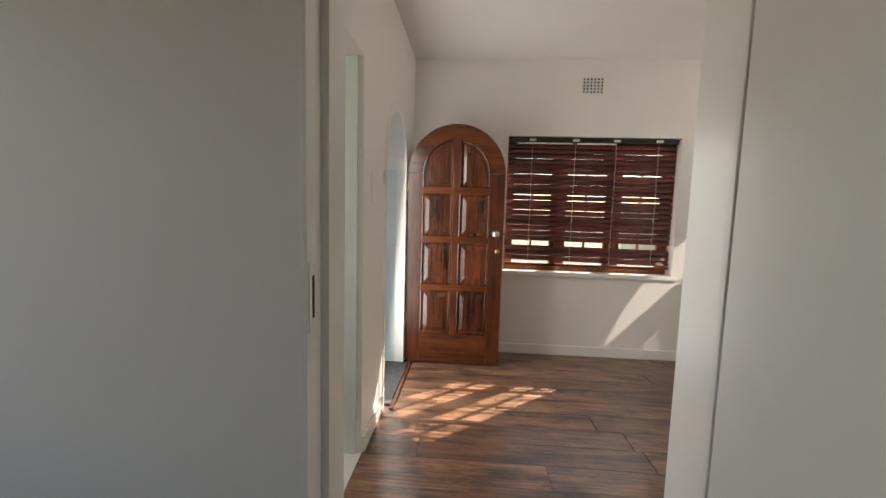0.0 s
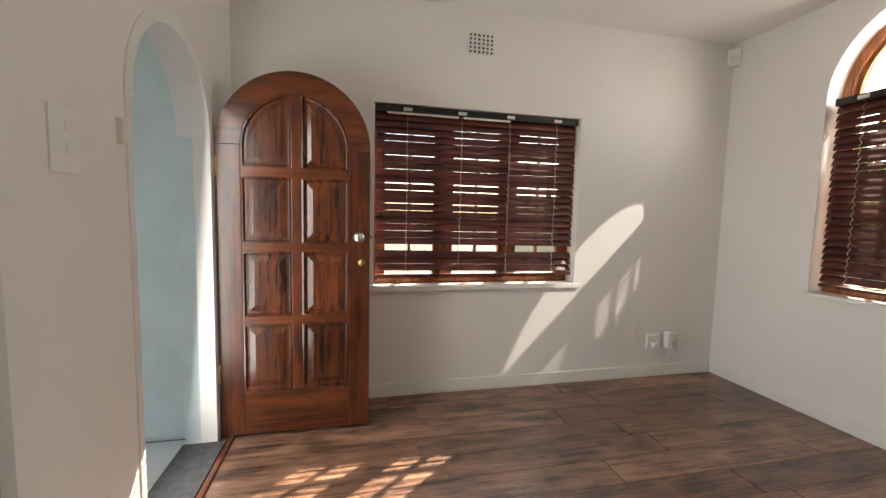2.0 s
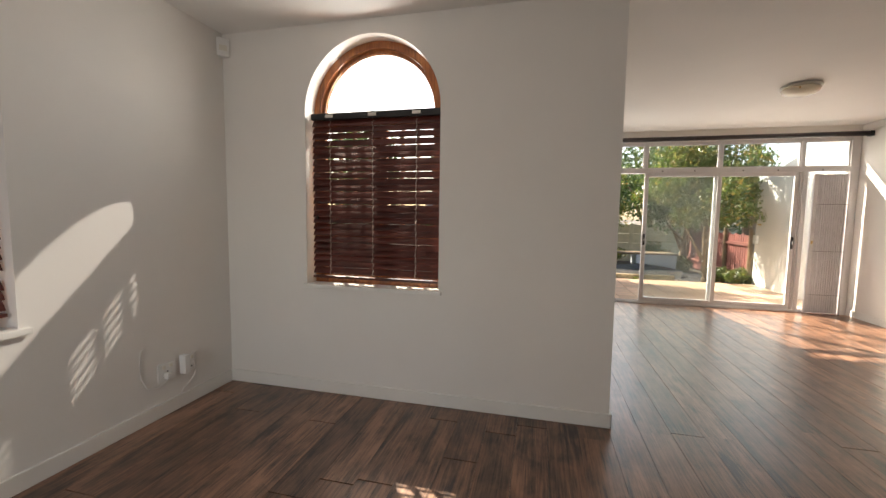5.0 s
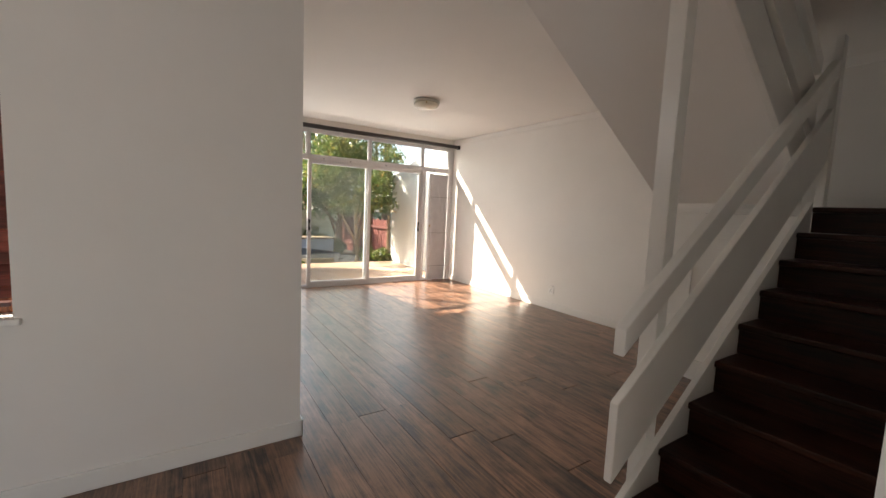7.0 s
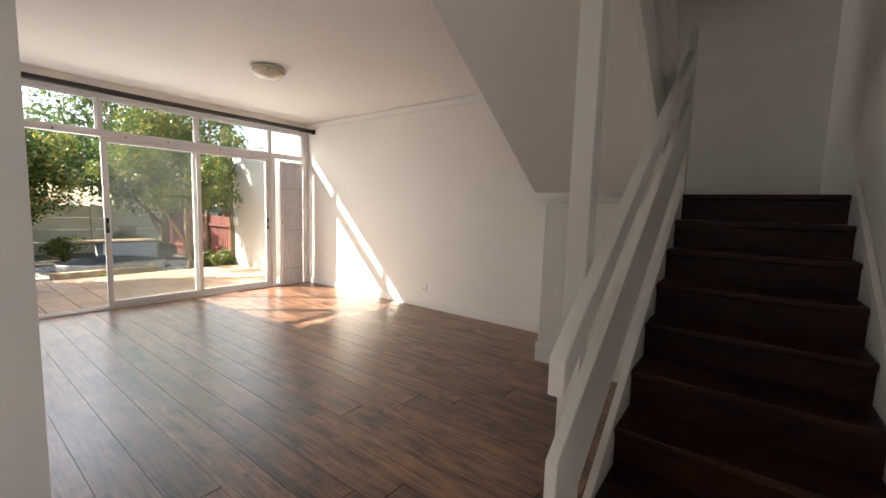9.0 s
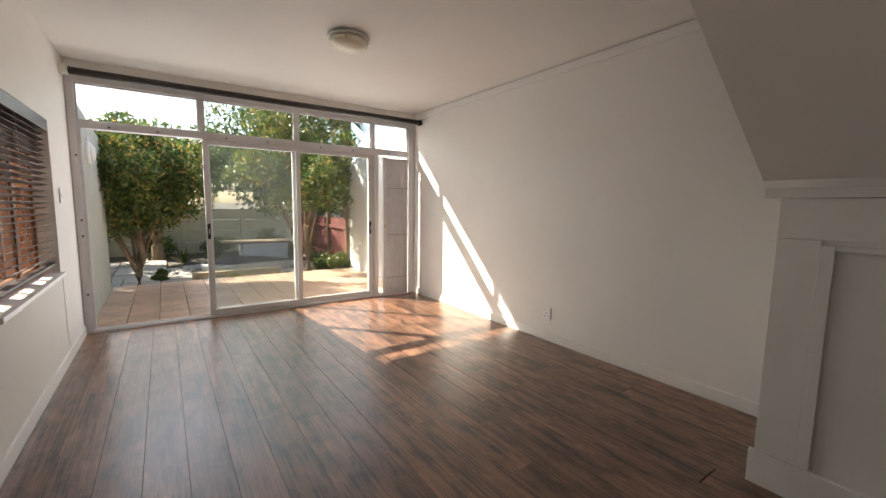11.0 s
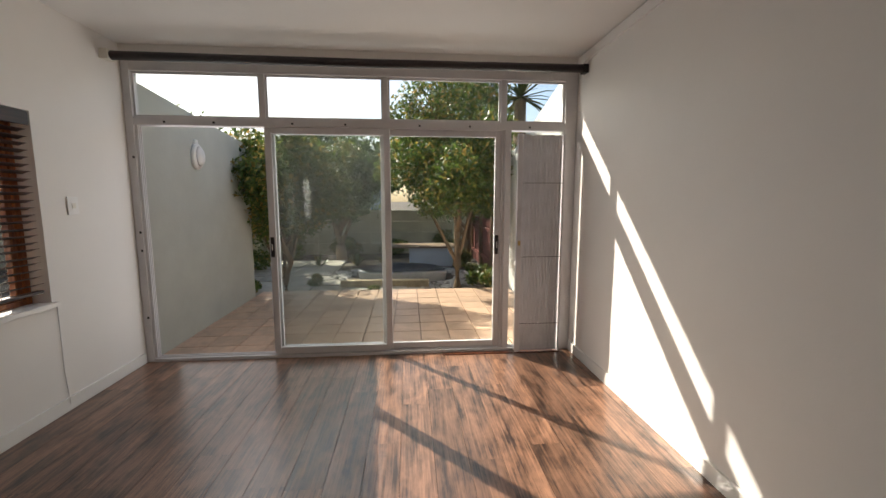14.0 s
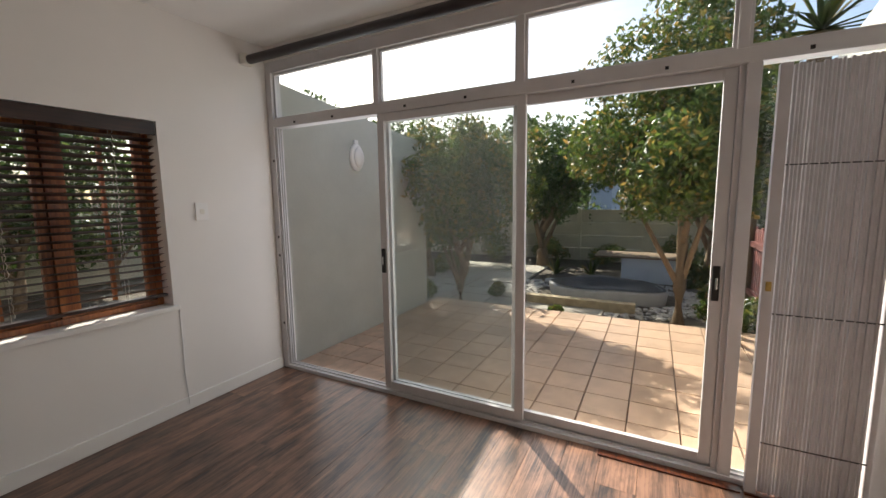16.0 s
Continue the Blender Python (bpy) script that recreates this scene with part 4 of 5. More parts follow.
def patio_doors():
    root = tagged(new("door_4"), "white aluminium sliding patio doors with transom lights", "sliding door", kind="structure")

    def bx(nm, y0, y1, z0, z1, x0=XD - 0.045, x1=XD + 0.05, mat=ALU, parent=root, bev=0.003):
        return boxpart(nm, (x0, x1, y0, y1, z0, z1), mat, parent, bevel=bev)

    bx("frame_jamb", 1.40, 1.462, 0.0, 2.6)
    bx("frame_jamb", -2.44, -2.33, 0.0, 2.6)
    bx("frame_head", -2.33, 1.40, 2.515, 2.6)
    bx("transom_bar", -2.33, 1.40, 2.077, 2.145)
    bx("track", -2.33, 1.40, -0.004, 0.028)
    bx("track_rib", -2.33, 1.40, 0.028, 0.04, XD - 0.02, XD - 0.014, bev=0)
    bx("track_rib", -2.33, 1.40, 0.028, 0.04, XD + 0.02, XD + 0.026, bev=0)
    for y in (0.345, -0.70, -1.755):
        bx("transom_mullion", y - 0.022, y + 0.022, 2.145, 2.515, XD - 0.04, XD + 0.03)
    lims = [1.40, 0.367, 0.323, -0.678, -0.722, -1.733, -1.777, -2.33]
    for a, b in zip(lims[::2], lims[1::2]):
        g = bx("transom_pane", b, a, 2.145, 2.515, XD - 0.003, XD + 0.003, GLASS, bev=0)
        g.visible_shadow = False
        for z0, z1 in ((2.145, 2.163), (2.497, 2.515)):
            bx("bead", b, a, z0, z1, XD - 0.02, XD - 0.004, bev=0)
        for y0, y1 in ((b, b + 0.016), (a - 0.016, a)):
            bx("bead", y0, y1, 2.163, 2.497, XD - 0.02, XD - 0.004, bev=0)
    for y in (1.15, 0.75, 0.1, -0.35, -1.0, -1.45, -2.0):
        boxpart("bolt", (XD - 0.052, XD - 0.046, y - 0.008, y + 0.008, 2.095, 2.111), BLACK, root)
    # narrow jamb tracks at the open side
    for x in (-0.03, -0.008, 0.014):
        bx("side_rib", 1.375, 1.399, 0.04, 2.077, XD + x, XD + x + 0.008, bev=0)
    for z in (0.4, 1.0, 1.16, 1.8):
        boxpart("bolt", (XD - 0.05, XD - 0.046, 1.41, 1.425, z, z + 0.02), BLACK, root)

    def sash(y0, y1, x0, mat, handle_y=None):
        s = part("sash", _frame_mesh(y0, y1, 0.042, 2.075, x0, x0 + 0.032, 0.055), ALU, root, bevel=0.003)
        g = boxpart("pane", (x0 + 0.014, x0 + 0.018, y0 + 0.053, y1 - 0.053, 0.095, 2.022), mat, s, "dusty clear glass")
        g.visible_shadow = False
        if handle_y is not None:
            boxpart("handle", (x0 - 0.014, x0 - 0.001, handle_y - 0.016, handle_y + 0.016, 0.94, 1.12), BLACK, s, "black pull handle", 0.004)
            boxpart("handle_lever", (x0 - 0.022, x0 - 0.0145, handle_y - 0.006, handle_y + 0.006, 1.0, 1.06), CHROME, s, "", 0.002)

    sash(-0.735, 0.345, XD - 0.036, HAZY, 0.318)
    sash(-0.70, 0.33, XD + 0.006, HAZY)
    sash(-1.75, -0.66, XD - 0.0, GLASS, -1.718)
    bx("end_post", -1.835, -1.778, 0.028, 2.077, XD - 0.04, XD + 0.04)
    bx("end_stile", -1.778, -1.752, 0.028, 2.077, XD - 0.015, XD + 0.035)
    g = bx("side_pane", -2.33, -1.835, 0.03, 2.077, XD + 0.012, XD + 0.016, GLASS, bev=0)
    g.visible_shadow = False
    return root


def _frame_mesh(y0, y1, z0, z1, x0, x1, w):
    bm = bmesh.new()
    add_box(bm, x0, x1, y0, y0 + w, z0, z1)
    add_box(bm, x0, x1, y1 - w, y1, z0, z1)
    add_box(bm, x0, x1, y0 + w + 0.0005, y1 - w - 0.0005, z0, z0 + w)
    add_box(bm, x0, x1, y0 + w + 0.0005, y1 - w - 0.0005, z1 - w, z1)
    return bm


patio_doors()


def security_grille():
    root = thing("security_grille", "folded white concertina security gate beside the doors", "security gate")
    y0, y1, xc = -2.325, -1.885, XD - 0.085
    boxpart("lock_stile", (xc - 0.02, xc + 0.02, y1 - 0.045, y1, 0.01, 2.04), GRILLE, root, "", 0.003)
    boxpart("wall_stile", (xc - 0.015, xc + 0.015, y0, y0 + 0.02, 0.01, 2.04), GRILLE, root, "", 0.003)
    n = 26
    for k in range(n):
        y = y0 + 0.03 + (y1 - 0.05 - y0 - 0.03) * (k + 0.5) / n
        d = 0.003 if k % 2 else -0.003
        hw = 0.37 * (y1 - 0.05 - y0 - 0.03) / n * (1 if k % 7 else 0.8)
        boxpart("upright", (xc + d - 0.011, xc + d + 0.011, y - hw, y + hw, 0.02, 2.03 + random.uniform(-0.006, 0.006)), GRILLE, root, "", 0)
    for z in (0.28, 0.92, 1.60):
        boxpart("lattice_bar", (xc - 0.0175, xc - 0.0145, y0 + 0.02, y1 - 0.046, z, z + 0.006), THRESH, root, "", 0)
        for k in range(11):
            y = y0 + 0.04 + k * 0.034
            boxpart("rivet", (xc - 0.0195, xc - 0.0178, y, y + 0.006, z, z + 0.006), CHROME, root, "", 0)
    boxpart("lock", (xc - 0.028, xc - 0.0205, y1 - 0.034, y1 - 0.012, 1.03, 1.075), BRASS, root, "small brass lock", 0.002)
    boxpart("bottom_track", (xc - 0.03, xc + 0.03, y0, y1 + 0.0, 0.0, 0.009), DOORRAIL, root, "reddish floor track")


security_grille()
tagged(boxpart("floor_strip", (XD - 0.115, XD - 0.055, -1.87, -1.2, -0.004, 0.008), DOORRAIL, bevel=0.002), "reddish timber floor strip at the doors", "trim", kind="structure")
plate("light_switch", "white light switch plate near the patio doors", "switch", (7.06, 7.15, YL - 0.010, YL, 1.345, 1.47), WHITEPL,
      [("rocker", (7.09, 7.12, YL - 0.014, YL - 0.0105, 1.39, 1.425), CREAM)])
cable("cable", "thin white cable running down from the window sill", [(6.89, YL - 0.004, 0.76), (6.893, YL - 0.005, 0.5), (6.888, YL - 0.005, 0.3), (6.892, YL - 0.017, 0.05)], 0.003)

# ---- patio and garden ----
GZ = -0.16
tagged(boxpart("ground", (-400, 500, -400, 400, GZ - 1.0, GZ), GROUND), "bare garden soil with leaf litter", "ground", kind="structure")


def side_wall(name, y0, y1, x0, x1, zi, zo, label, mat=PATIOSHADE):
    bm = bmesh.new()
    add_prism(bm, [(x0, GZ), (x1, GZ), (x1, zo), (x0, zi)], "y", y0, y1)
    tagged(part(name, bm, mat), label, "wall", kind="structure")


side_wall("wall_patio_north", YL + 0.0, YL + 0.20, XD + 0.062, 10.30, 2.48, 2.25, "grey-green plastered patio wall, darkened for shade, with a sloping top")
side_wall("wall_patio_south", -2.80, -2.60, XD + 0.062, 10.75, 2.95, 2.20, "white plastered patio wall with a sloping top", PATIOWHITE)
patio = tagged(boxpart("patio_floor", (XD + 0.052, 10.45, -2.6, YL, GZ - 0.2, -0.035), GROUT), "terracotta tiled patio floor", "pavement", kind="structure")


def wall_lamp():
    root = thing("wall_lamp", "oval white bulkhead lamp on the patio wall", "wall lamp")
    c = (8.82, YL, 1.93)
    bm = bmesh.new()
    prof = [(1.0, 0.0), (1.0, -0.03), (0.9, -0.045), (0.8, -0.045)]
    def oval(bm, prof, c):
        rings = [[bm.verts.new((c[0] + 0.098 * r * math.cos(2 * math.pi * k / 32), c[1] + d, c[2] + 0.142 * r * math.sin(2 * math.pi * k / 32))) for k in range(32)] for r, d in prof]
        for a, b in zip(rings, rings[1:]):
            for k in range(32):
                bm.faces.new((a[k], a[(k + 1) % 32], b[(k + 1) % 32], b[k]))
        bm.faces.new(rings[-1])
        bm.faces.new(rings[0][::-1])
    oval(bm, prof, c)
    part("rim", bm, WHITEPL, root, smooth=True)
    bm = bmesh.new()
    oval(bm, [(0.78, -0.046), (0.7, -0.066), (0.5, -0.083), (0.2, -0.09)], c)
    part("diffuser", bm, WHITEPL, root, "white ribbed diffuser", smooth=True)
    boxpart("cable_box", (8.79, 8.85, YL - 0.028, YL - 0.001, 2.068, 2.115), WHITEPL, root, "", 0.006)


wall_lamp()

ob_ = thing("outdoor_socket", "white weatherproof socket box on the patio wall", "socket")
boxpart("case", (10.72, 10.75, -2.599, -2.56, 0.87, 1.03), WHITEPL, ob_, bevel=0.004)
boxpart("lid", (10.60, 10.7195, -2.599, -2.545, 0.86, 1.04), WHITEPL, ob_, "white hinged lid", 0.006)

# boundary wall of precast panels
bw = tagged(new("boundary_wall"), "cream precast concrete panel boundary wall", "wall", kind="structure")
XB = 16.2
for j in range(12):
    y = -9.0 + 1.55 * j
    boxpart("post", (XB - 0.06, XB + 0.06, y - 0.06, y + 0.06, GZ, 1.20), PRECAST, bw, bevel=0.01)
    for k in range(4):
        boxpart("panel", (XB - 0.025, XB + 0.025, y + 0.061, y + 1.489, GZ + 0.33 * k + 0.004, GZ + 0.33 * (k + 1) - 0.004), PRECAST, bw, bevel=0.008)
bn = tagged(new("boundary_wall_north"), "cream precast concrete panel wall beyond the courtyard", "wall", kind="structure")
for j in range(9):
    x = 3.2 + 1.55 * j
    boxpart("post", (x - 0.06, x + 0.06, 8.44, 8.56, GZ, 1.52), PRECAST, bn, bevel=0.01)
    for k in range(5):
        boxpart("panel", (x + 0.061, x + 1.489, 8.475, 8.525, GZ + 0.33 * k + 0.004, GZ + 0.33 * (k + 1) - 0.004), PRECAST, bn, bevel=0.008)


def fence():
    root = thing("fence", "weathered red-brown slatted timber fence", "fence")
    for x in (10.95, 12.2, 13.5, 14.8):
        bm = bmesh.new()
        add_tube(bm, [(x, -2.62, GZ), (x, -2.62, 1.16)], 0.05, 10)
        part("post", bm, POST, root)
    for k in range(34):
        x = 11.02 + 0.112 * k
        boxpart("slat", (x, x + 0.095, -2.665, -2.645, GZ + 0.05, 1.02 + 0.03 * (k % 3 == 0)), FENCE, root)
    for z in (0.12, 0.78):
        boxpart("rail", (10.95, 14.8, -2.644, -2.60, z, z + 0.07), FENCE, root)


fence()


def pond():
    root = thing("garden_pond", "white moulded garden pond covered with dark netting", "pond")
    c = (12.35, -0.75)
    rng = random.Random(5)
    wob = [1 + 0.10 * math.sin(3 * a + 1) + 0.07 * math.sin(5 * a) for a in (2 * math.pi * k / 48 for k in range(48))]

    def ring(bm, s, z):
        return [bm.verts.new((c[0] + 0.6 * s * wob[k] * math.cos(2 * math.pi * k / 48), c[1] + 0.85 * s * wob[k] * math.sin(2 * math.pi * k / 48), z)) for k in range(48)]

    bm = bmesh.new()
    rs = [ring(bm, s, z) for s, z in ((1.0, GZ), (1.03, 0.01), (1.02, 0.04), (0.93, 0.05), (0.90, 0.02), (0.86, -0.06))]
    for a, b in zip(rs, rs[1:]):
        for k in range(48):
            bm.faces.new((a[k], a[(k + 1) % 48], b[(k + 1) % 48], b[k]))
    part("rim", bm, PONDRIM, root, "dirty white moulded rim", smooth=True)
    bm = bmesh.new()
    prev = None
    for s in (1.02, 0.9, 0.7, 0.5, 0.3, 0.1):
        r = ring(bm, s * 0.98, 0.0)
        for v in r:
            v.co.z = 0.06 + 0.10 * noise.noise(Vector((v.co.x * 2.2, v.co.y * 2.2, 0))) * (1.1 - s) * 2
        if prev:
            for k in range(48):
                bm.faces.new((prev[k], prev[(k + 1) % 48], r[(k + 1) % 48], r[k]))
        prev = r
    bm.faces.new(prev)
    part("netting", bm, PONDNET, root, "sagging black netting", smooth=True)


pond()
bx_ = thing("garden_trough", "pale blue-grey plastered garden trough", "planter")
boxpart("front", (13.7, 13.8, -2.0, -0.9, GZ, 0.30), TROUGH, bx_, bevel=0.01)
boxpart("back", (14.3, 14.4, -2.0, -0.9, GZ, 0.30), TROUGH, bx_, bevel=0.01)
boxpart("end", (13.801, 14.299, -0.999, -0.901, GZ, 0.30), TROUGH, bx_, bevel=0.01)
boxpart("end", (13.801, 14.299, -1.999, -1.901, GZ, 0.30), TROUGH, bx_, bevel=0.01)
boxpart("cap", (13.66, 14.5, -2.05, -0.4, 0.301, 0.335), BARK, bx_, "dark timber plank top", 0.01)


def stones(name, label, n, area, r0, r1, mat, seed, hole=None):
    rng = random.Random(seed)
    vs, fs = [], []
    base = bmesh.new()
    bmesh.ops.create_icosphere(base, subdivisions=1, radius=1)
    bv = [v.co.copy() for v in base.verts]
    bf = [[v.index for v in f.verts] for f in base.faces]
    base.free()
    k = 0
    while k < n:
        x, y = rng.uniform(*area[0]), rng.uniform(*area[1])
        if hole and ((x - hole[0]) / hole[2]) ** 2 + ((y - hole[1]) / hole[3]) ** 2 < 1:
            continue
        if hole and ((x - hole[0]) / (hole[2] + 0.55)) ** 2 + ((y - hole[1]) / (hole[3] + 0.55)) ** 2 > 1:
            continue
        r = rng.uniform(r0, r1)
        sx, sy, sz = r * rng.uniform(0.8, 1.3), r * rng.uniform(0.8, 1.3), r * 0.6
        o = len(vs)
        vs += [(x + v.x * sx, y + v.y * sy, GZ + 0.4 * sz + v.z * sz) for v in bv]
        fs += [[o + i for i in f] for f in bf]
        k += 1
    me = bpy.data.meshes.new(name)
    me.from_pydata(vs, [], fs)
    me.materials.append(mat)
    tagged(new(name, me), label, "stones", kind="stuff")


stones("pebbles_round_pond", "pale pebbles and cobbles round the pond", 900, ((11.0, 13.8), (-2.5, 1.0)), 0.02, 0.06, PEBBLE, 3, (12.35, -0.75, 0.78, 1.12))

tagged(boxpart("garden_sleeper", (11.28, 11.43, -1.25, 0.35, GZ - 0.02, 0.0), SLEEPER, bevel=0.012), "pale weathered timber sleeper edging the pebble bed", "edging")
pav = tagged(boxpart("garden_path", (10.46, 11.9, 0.36, 3.2, GZ - 0.05, GZ + 0.012), GROUT), "path of pale concrete pavers", "pavement", kind="structure")
for i in range(3):
    for j in range(7):
        x, y = 10.5 + 0.47 * i, -0.85 + 0.57 * j
        boxpart("paver", (x, x + 0.455, y, y + 0.55, GZ + 0.012, GZ + 0.045 + random.uniform(0, 0.008)), PAVER, pav)
for j in range(9):
    for i in range(5):
        if j < 4:
            continue
        x, y = 12.0 + 0.55 * i, 0.3 + 0.45 * (j - 3)
        boxpart("paver", (x, x + 0.53, y, y + 0.43, GZ + 0.004, GZ + 0.03 + random.uniform(0, 0.01)), PAVER, pav)


def leaves_mesh(name, centres, n, size, mat, seed, flat=0.5):
    """Many small folded leaves scattered through soft clumps."""
    rng = np.random.default_rng(seed)
    vs, fs = [], []
    cs = np.array([c[:3] for c in centres])
    rs = np.array([c[3] for c in centres])
    pick = rng.choice(len(cs), n, p=rs ** 2 / (rs ** 2).sum())
    d = rng.normal(size=(n, 3))
    d /= np.linalg.norm(d, axis=1)[:, None]
    rad = rs[pick] * rng.uniform(0.45, 1.08, n)
    pos = cs[pick] + d * rad[:, None] * np.array([1, 1, 0.85])
    u = rng.normal(size=(n, 3))
    u /= np.linalg.norm(u, axis=1)[:, None]
    w = np.cross(u, rng.normal(size=(n, 3)))
    w /= np.linalg.norm(w, axis=1)[:, None]
    nn = np.cross(u, w)
    s = size * rng.uniform(0.6, 1.3, n)[:, None]
    a = pos - u * s
    b = pos + w * s * 0.45 + nn * s * 0.12
    c = pos + u * s
    e = pos - w * s * 0.45 + nn * s * 0.12
    v = np.stack([a, b, c, e], 1).reshape(-1, 3)
    k = np.arange(n)[:, None] * 4
    f = np.concatenate([k + [0, 1, 2], k + [0, 2, 3]], 0)
    me = bpy.data.meshes.new(name)
    me.from_pydata(v.tolist(), [], f.tolist())
    me.materials.append(mat)
    return me


def tree(label, base, height, spread, n, size, mat, seed, trunk=0.07, low=0.35, fork=0.55):
    rng = random.Random(seed)
    root = thing("tree", label, "tree", "garden trees")
    bm = bmesh.new()
    x, y, z = base
    top = height * fork
    pts = [Vector((x, y, z))]
    for k in range(1, 5):
        pts.append(Vector((x + rng.uniform(-0.05, 0.05) * k, y + rng.uniform(-0.05, 0.05) * k, z + top * k / 4)))
    add_tube(bm, [tuple(p) for p in pts], [trunk * 1.35, trunk, trunk * 0.85, trunk * 0.75, trunk * 0.6], 9)
    part("trunk", bm, BARK, root, smooth=True)
    bm = bmesh.new()
    cl = []
    for k in range(11):
        a = 2 * math.pi * k / 11 + rng.uniform(-0.3, 0.3)
        s0 = pts[rng.choice((1, 2, 3, 4))]
        rr = spread * rng.uniform(0.45, 0.95)
        zz = z + height * rng.uniform(low + 0.08, 0.93)
        rr *= 1 - 0.55 * max(0, (zz - z) / height - 0.6) / 0.4
        e = Vector((x + rr * math.cos(a), y + rr * math.sin(a), zz))
        mid = (s0 + e) / 2 + Vector((0, 0, 0.12 * height * rng.uniform(-0.3, 0.6)))
        add_tube(bm, [tuple(s0), tuple(mid), tuple(e)], [trunk * 0.5, trunk * 0.33, trunk * 0.12], 6)
        cl.append((e.x, e.y, e.z, spread * rng.uniform(0.28, 0.45)))
        cl.append((mid.x, mid.y, max(mid.z, z + height * low) + 0.1, spread * rng.uniform(0.25, 0.4)))
        for _ in range(2):
            q = e + Vector((rng.uniform(-0.4, 0.4), rng.uniform(-0.4, 0.4), rng.uniform(-0.3, 0.35))) * spread
            cl.append((q.x, q.y, q.z, spread * rng.uniform(0.16, 0.3)))
    cl.append((x, y, z + height * 0.88, spread * 0.45))
    part("branchwork", bm, BARK, root, smooth=True)
    ob = new("crown", leaves_mesh("crown", cl, n, size, mat, seed))
    ob.parent = root
    return root


tree("leafy tree with glossy green and yellowing leaves beside the patio", (10.95, -1.74, GZ), 4.1, 1.2, 26000, 0.042, LEAF, 11, 0.075, 0.36, 0.5)
tree("leafy garden tree with a forked trunk", (10.75, 1.13, GZ), 2.75, 1.08, 22000, 0.040, LEAF, 12, 0.06, 0.40, 0.42)
tree("leafy tree behind the patio wall", (12.6, 2.7, GZ), 2.7, 1.1, 9000, 0.055, LEAFDARK, 13, 0.08, 0.36, 0.5)
tree("broad dark tree by the boundary wall", (14.9, 0.9, GZ), 3.3, 1.7, 12000, 0.07, LEAFDARK, 14, 0.13, 0.38, 0.45)
tree("broad dark tree by the boundary wall", (14.6, -2.4, GZ), 3.6, 1.7, 12000, 0.07, LEAFDARK, 15, 0.11, 0.33, 0.45)
tree("tree beyond the courtyard", (14.6, 4.2, GZ), 3.4, 1.9, 11000, 0.075, LEAFDARK, 16, 0.13, 0.3, 0.45)
tree("tall tree beyond the boundary wall", (21.0, -3.0, GZ), 6.0, 2.6, 9000, 0.11, LEAFDARK, 17, 0.2, 0.4, 0.5)
tree("garden tree in the courtyard", (6.6, 6.6, GZ), 3.0, 1.1, 8000, 0.06, LEAFDARK, 18, 0.08, 0.38, 0.5)
for i_, (x_, y_) in enumerate(((4.6, 7.3), (6.0, 7.6), (7.6, 7.2), (9.0, 7.5))):
    tree("bushy dark tree along the courtyard wall", (x_, y_, GZ), 3.4, 1.1, 6500, 0.065, LEAFDARK, 60 + i_, 0.07, 0.12, 0.5)
tree("tall tree behind the courtyard wall", (15.5, 8.8, GZ), 4.6, 2.0, 9000, 0.09, LEAFDARK, 19, 0.15, 0.4, 0.5)


def spiky(label, base, n, length, seed, up=0.6, name="aloe_plant", width=0.03):
    rng = random.Random(seed)
    bm = bmesh.new()
    for k in range(n):
        a = 2 * math.pi * k / n + rng.uniform(-0.2, 0.2)
        el = rng.uniform(0.2, 1.3) if up else rng.uniform(-0.5, 1.2)
        l = length * rng.uniform(0.7, 1.1)
        d = Vector((math.cos(a) * math.cos(el), math.sin(a) * math.cos(el), math.sin(el)))
        s = Vector((-math.sin(a), math.cos(a), 0)) * width
        b0 = Vector(base)
        p1, p2 = b0 + d * l * 0.55, b0 + d * l - Vector((0, 0, l * 0.12))
        up_ = d.cross(s).normalized() * width * 0.4
        v = [bm.verts.new(q) for q in (b0 - s, b0 + s, p1 + s * 0.8, p1 - s * 0.8, p2, p1 - up_, b0 - up_)]
        bm.faces.new((v[0], v[1], v[2], v[3]))
        bm.faces.new((v[3], v[2], v[4]))
        bm.faces.new((v[0], v[3], v[5], v[6]))
        bm.faces.new((v[1], v[6], v[5], v[2]))
        bm.faces.new((v[3], v[4], v[5]))
        bm.faces.new((v[2], v[5], v[4]))
    return tagged(part(name, bm, LEAF), label, "plant", "spiky plants")


for i, (x, y) in enumerate(((14.0, 0.4), (13.9, 1.3), (14.1, -0.3))):
    spiky("spiky green aloe by the boundary wall", (x, y, GZ), 16, 0.5, i)
pal = thing("palm_tree", "palm with stiff spiky fronds above the side wall", "tree")
bm = bmesh.new()
add_tube(bm, [(12.4, -3.2, GZ), (12.4, -3.2, 2.0), (12.4, -3.2, 3.5)], [0.16, 0.13, 0.12], 10)
part("trunk", bm, BARK, pal)
fr = spiky("palm", (12.4, -3.2, 3.55), 60, 1.0, 9, 0, "fronds", 0.035)
for k_ in ("label", "category", "group"):
    del fr[k_]
fr.parent = pal

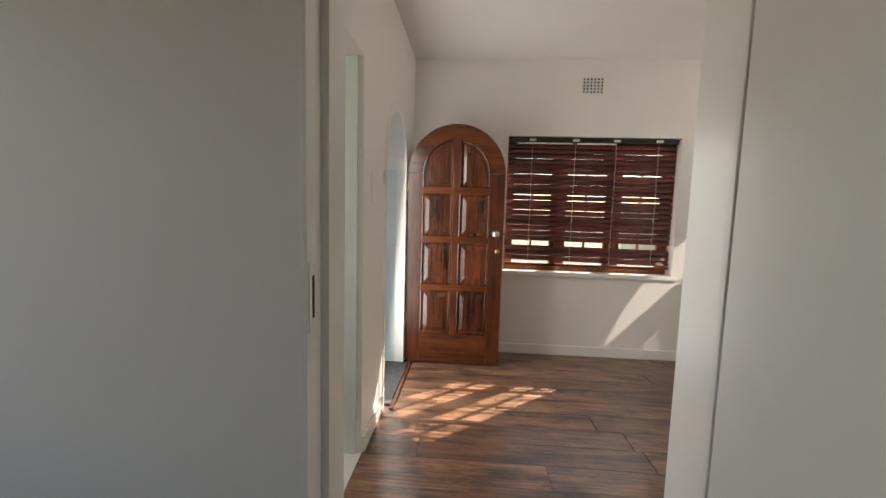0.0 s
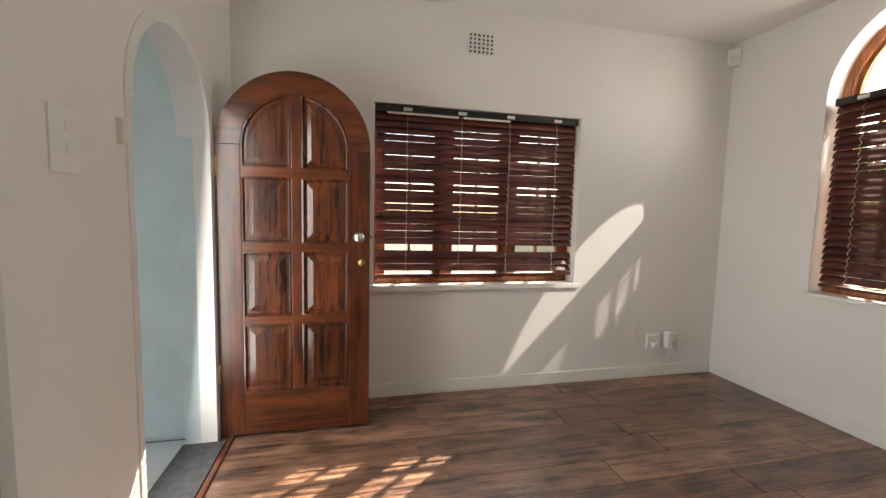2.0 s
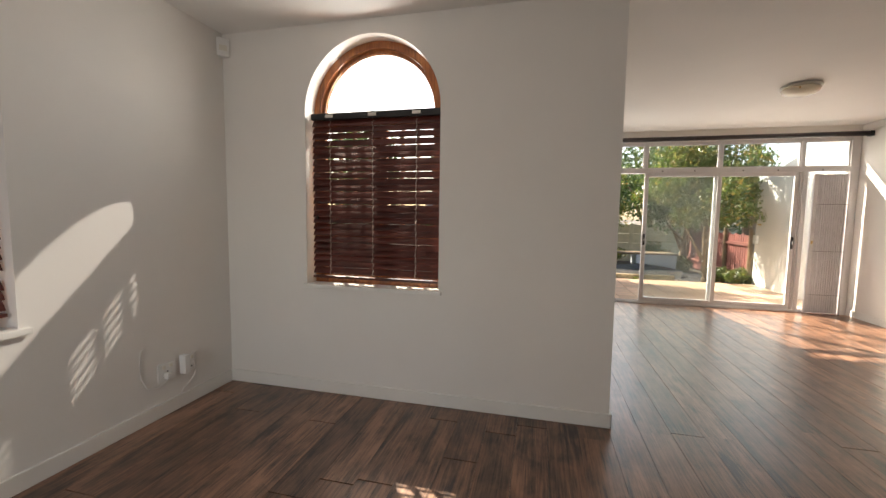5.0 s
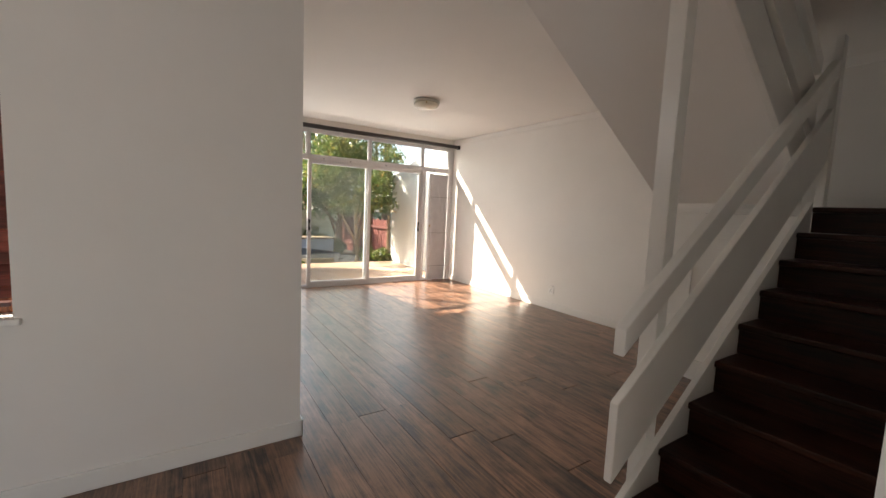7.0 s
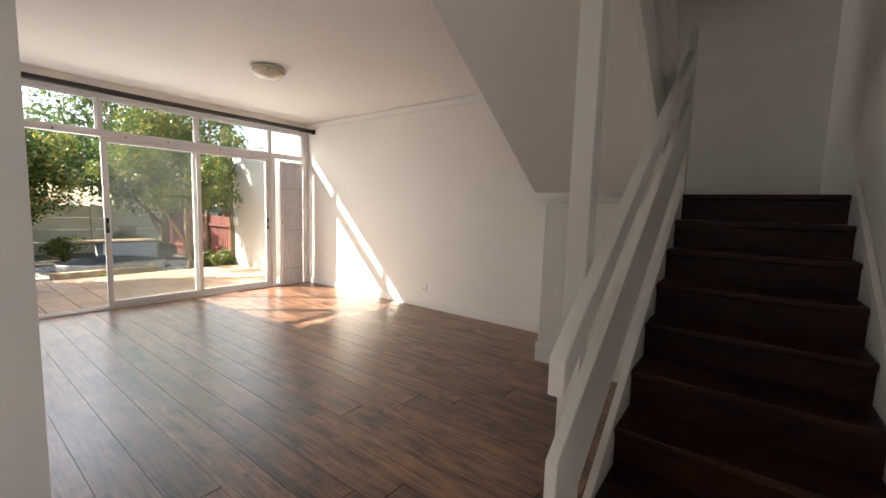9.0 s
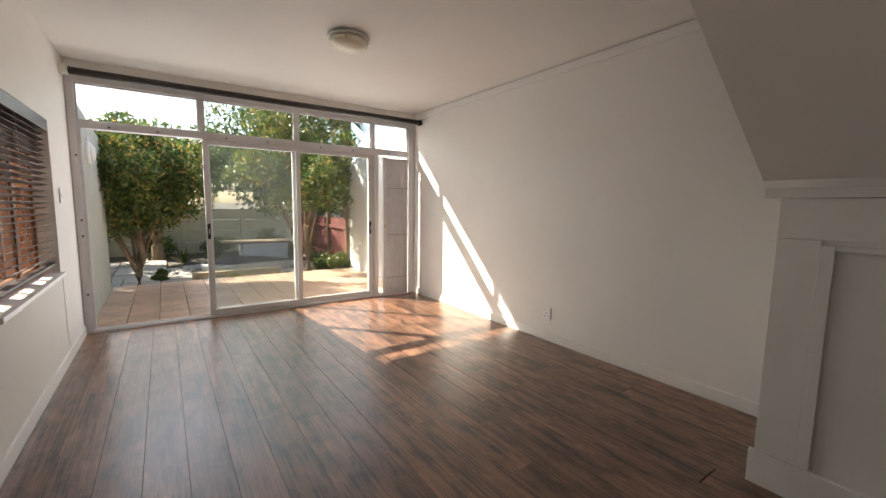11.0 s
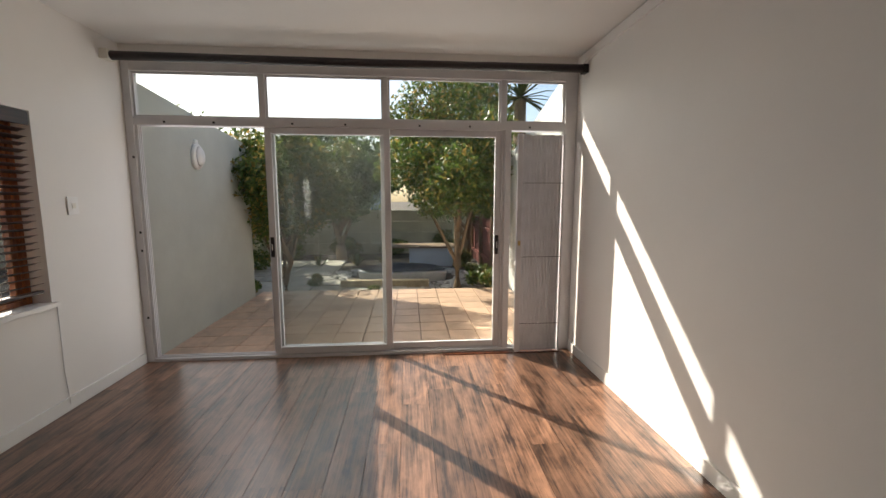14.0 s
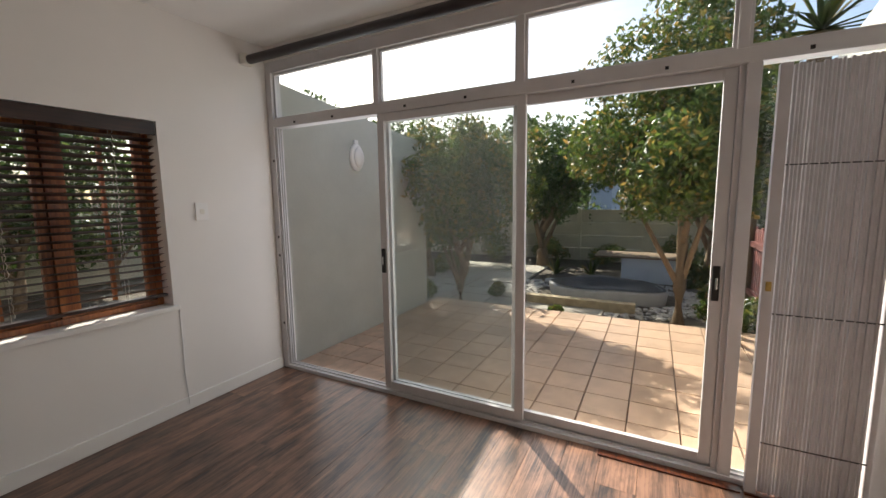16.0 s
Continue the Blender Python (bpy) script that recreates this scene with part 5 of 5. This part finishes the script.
bush_rng = random.Random(21)
for i, (x, y, s) in enumerate(((11.0, -2.35, 0.3), (11.5, -2.2, 0.25), (10.75, 1.75, 0.22), (15.5, -0.5, 0.4), (15.4, 2.4, 0.45), (15.6, -2.0, 0.5), (15.7, 0.9, 0.4), (13.7, -2.2, 0.3), (11.6, 0.9, 0.16), (13.3, 2.6, 0.35), (10.8, -0.3, 0.1))):
    cl = [(x + bush_rng.uniform(-s, s), y + bush_rng.uniform(-s, s) * 0.6, GZ + s * bush_rng.uniform(0.3, 1.2), s * 0.55) for _ in range(6)]
    tagged(new("shrub", leaves_mesh("shrub", cl, 1400, 0.04, LEAF, 40 + i)), "low leafy green shrub in the garden bed", "shrub", "garden shrubs")


def far_house(label, x0, x1, y0, y1, h, mat):
    root = thing("house", label, "house", "far houses")
    boxpart("wall", (x0, x1, y0, y1, GZ, h), mat, root)
    bm = bmesh.new()
    ym = (y0 + y1) / 2
    add_prism(bm, [(y0 - 0.3, h), (y1 + 0.3, h), (ym, h + 1.1)], "x", x0 - 0.3, x1 + 0.3)
    part("roof", bm, ROOFT, root)
    for k in range(3):
        y = y0 + (y1 - y0) * (k + 0.5) / 3
        w = boxpart("window", (x0 - 0.04, x0 - 0.002, y - 0.5, y + 0.5, 0.9, 2.0), WHITEPL, root)
        boxpart("pane", (x0 - 0.05, x0 - 0.041, y - 0.42, y + 0.42, 0.98, 1.92), BLACK, w)


far_house("blue-grey house beyond the boundary wall", 27, 34, 0.5, 9.5, 2.3, BLUEGREY)

# ---- floor planks and tiles ----
PW, PL = 0.192, 1.285


def plank_mesh(length):
    bm = bmesh.new()
    vs = add_box(bm, 0.0004, length - 0.0004, 0.0004, PW - 0.0004, -0.006, 0.0)
    for v in vs:
        if v.co.z > -0.001:
            v.co.x += 0.0007 if v.co.x < 0.02 else -0.0007
            v.co.y += 0.0007 if v.co.y < 0.1 else -0.0007
    return finish(bm, "plank", PLANK)


PLANKS = {}
rows = int((YN - YS) / PW) + 1
prng = random.Random(4)
for j in range(rows):
    y = YN - PW * (j + 1)
    x_lo = XW if y > 1.35 else (-1.9 if y > -0.95 else 1.21)
    x_hi = XE if y > YL - 0.05 else XD - 0.05
    x = x_lo - prng.uniform(0, PL)
    while x < x_hi:
        a, b = max(x, x_lo), min(x + PL, x_hi)
        if b - a > 0.03:
            key = round(b - a, 2)
            if key not in PLANKS:
                PLANKS[key] = plank_mesh(key)
            ob = new("plank", PLANKS[key])
            ob.parent = floor
            ob.location = (a, y, 0)
        x += PL
bm = bmesh.new()
add_box(bm, 0.003, 0.307, 0.003, 0.307, -0.034, -0.02)
for v in bm.verts:
    if v.co.z > -0.03:
        v.co.x += 0.003 if v.co.x < 0.1 else -0.003
        v.co.y += 0.003 if v.co.y < 0.1 else -0.003
TILE = finish(bm, "tile", TERRA)
for i in range(9):
    for j in range(13):
        x, y = XD + 0.06 + 0.31 * i, YL - 0.31 * (j + 1)
        if x + 0.3 > 10.65:
            continue
        ob = new("tile", TILE)
        ob.parent = patio
        ob.matrix_basis = pose(x, y, random.uniform(0, 0.0012), random.uniform(-0.15, 0.15), random.uniform(-0.15, 0.15), 0)
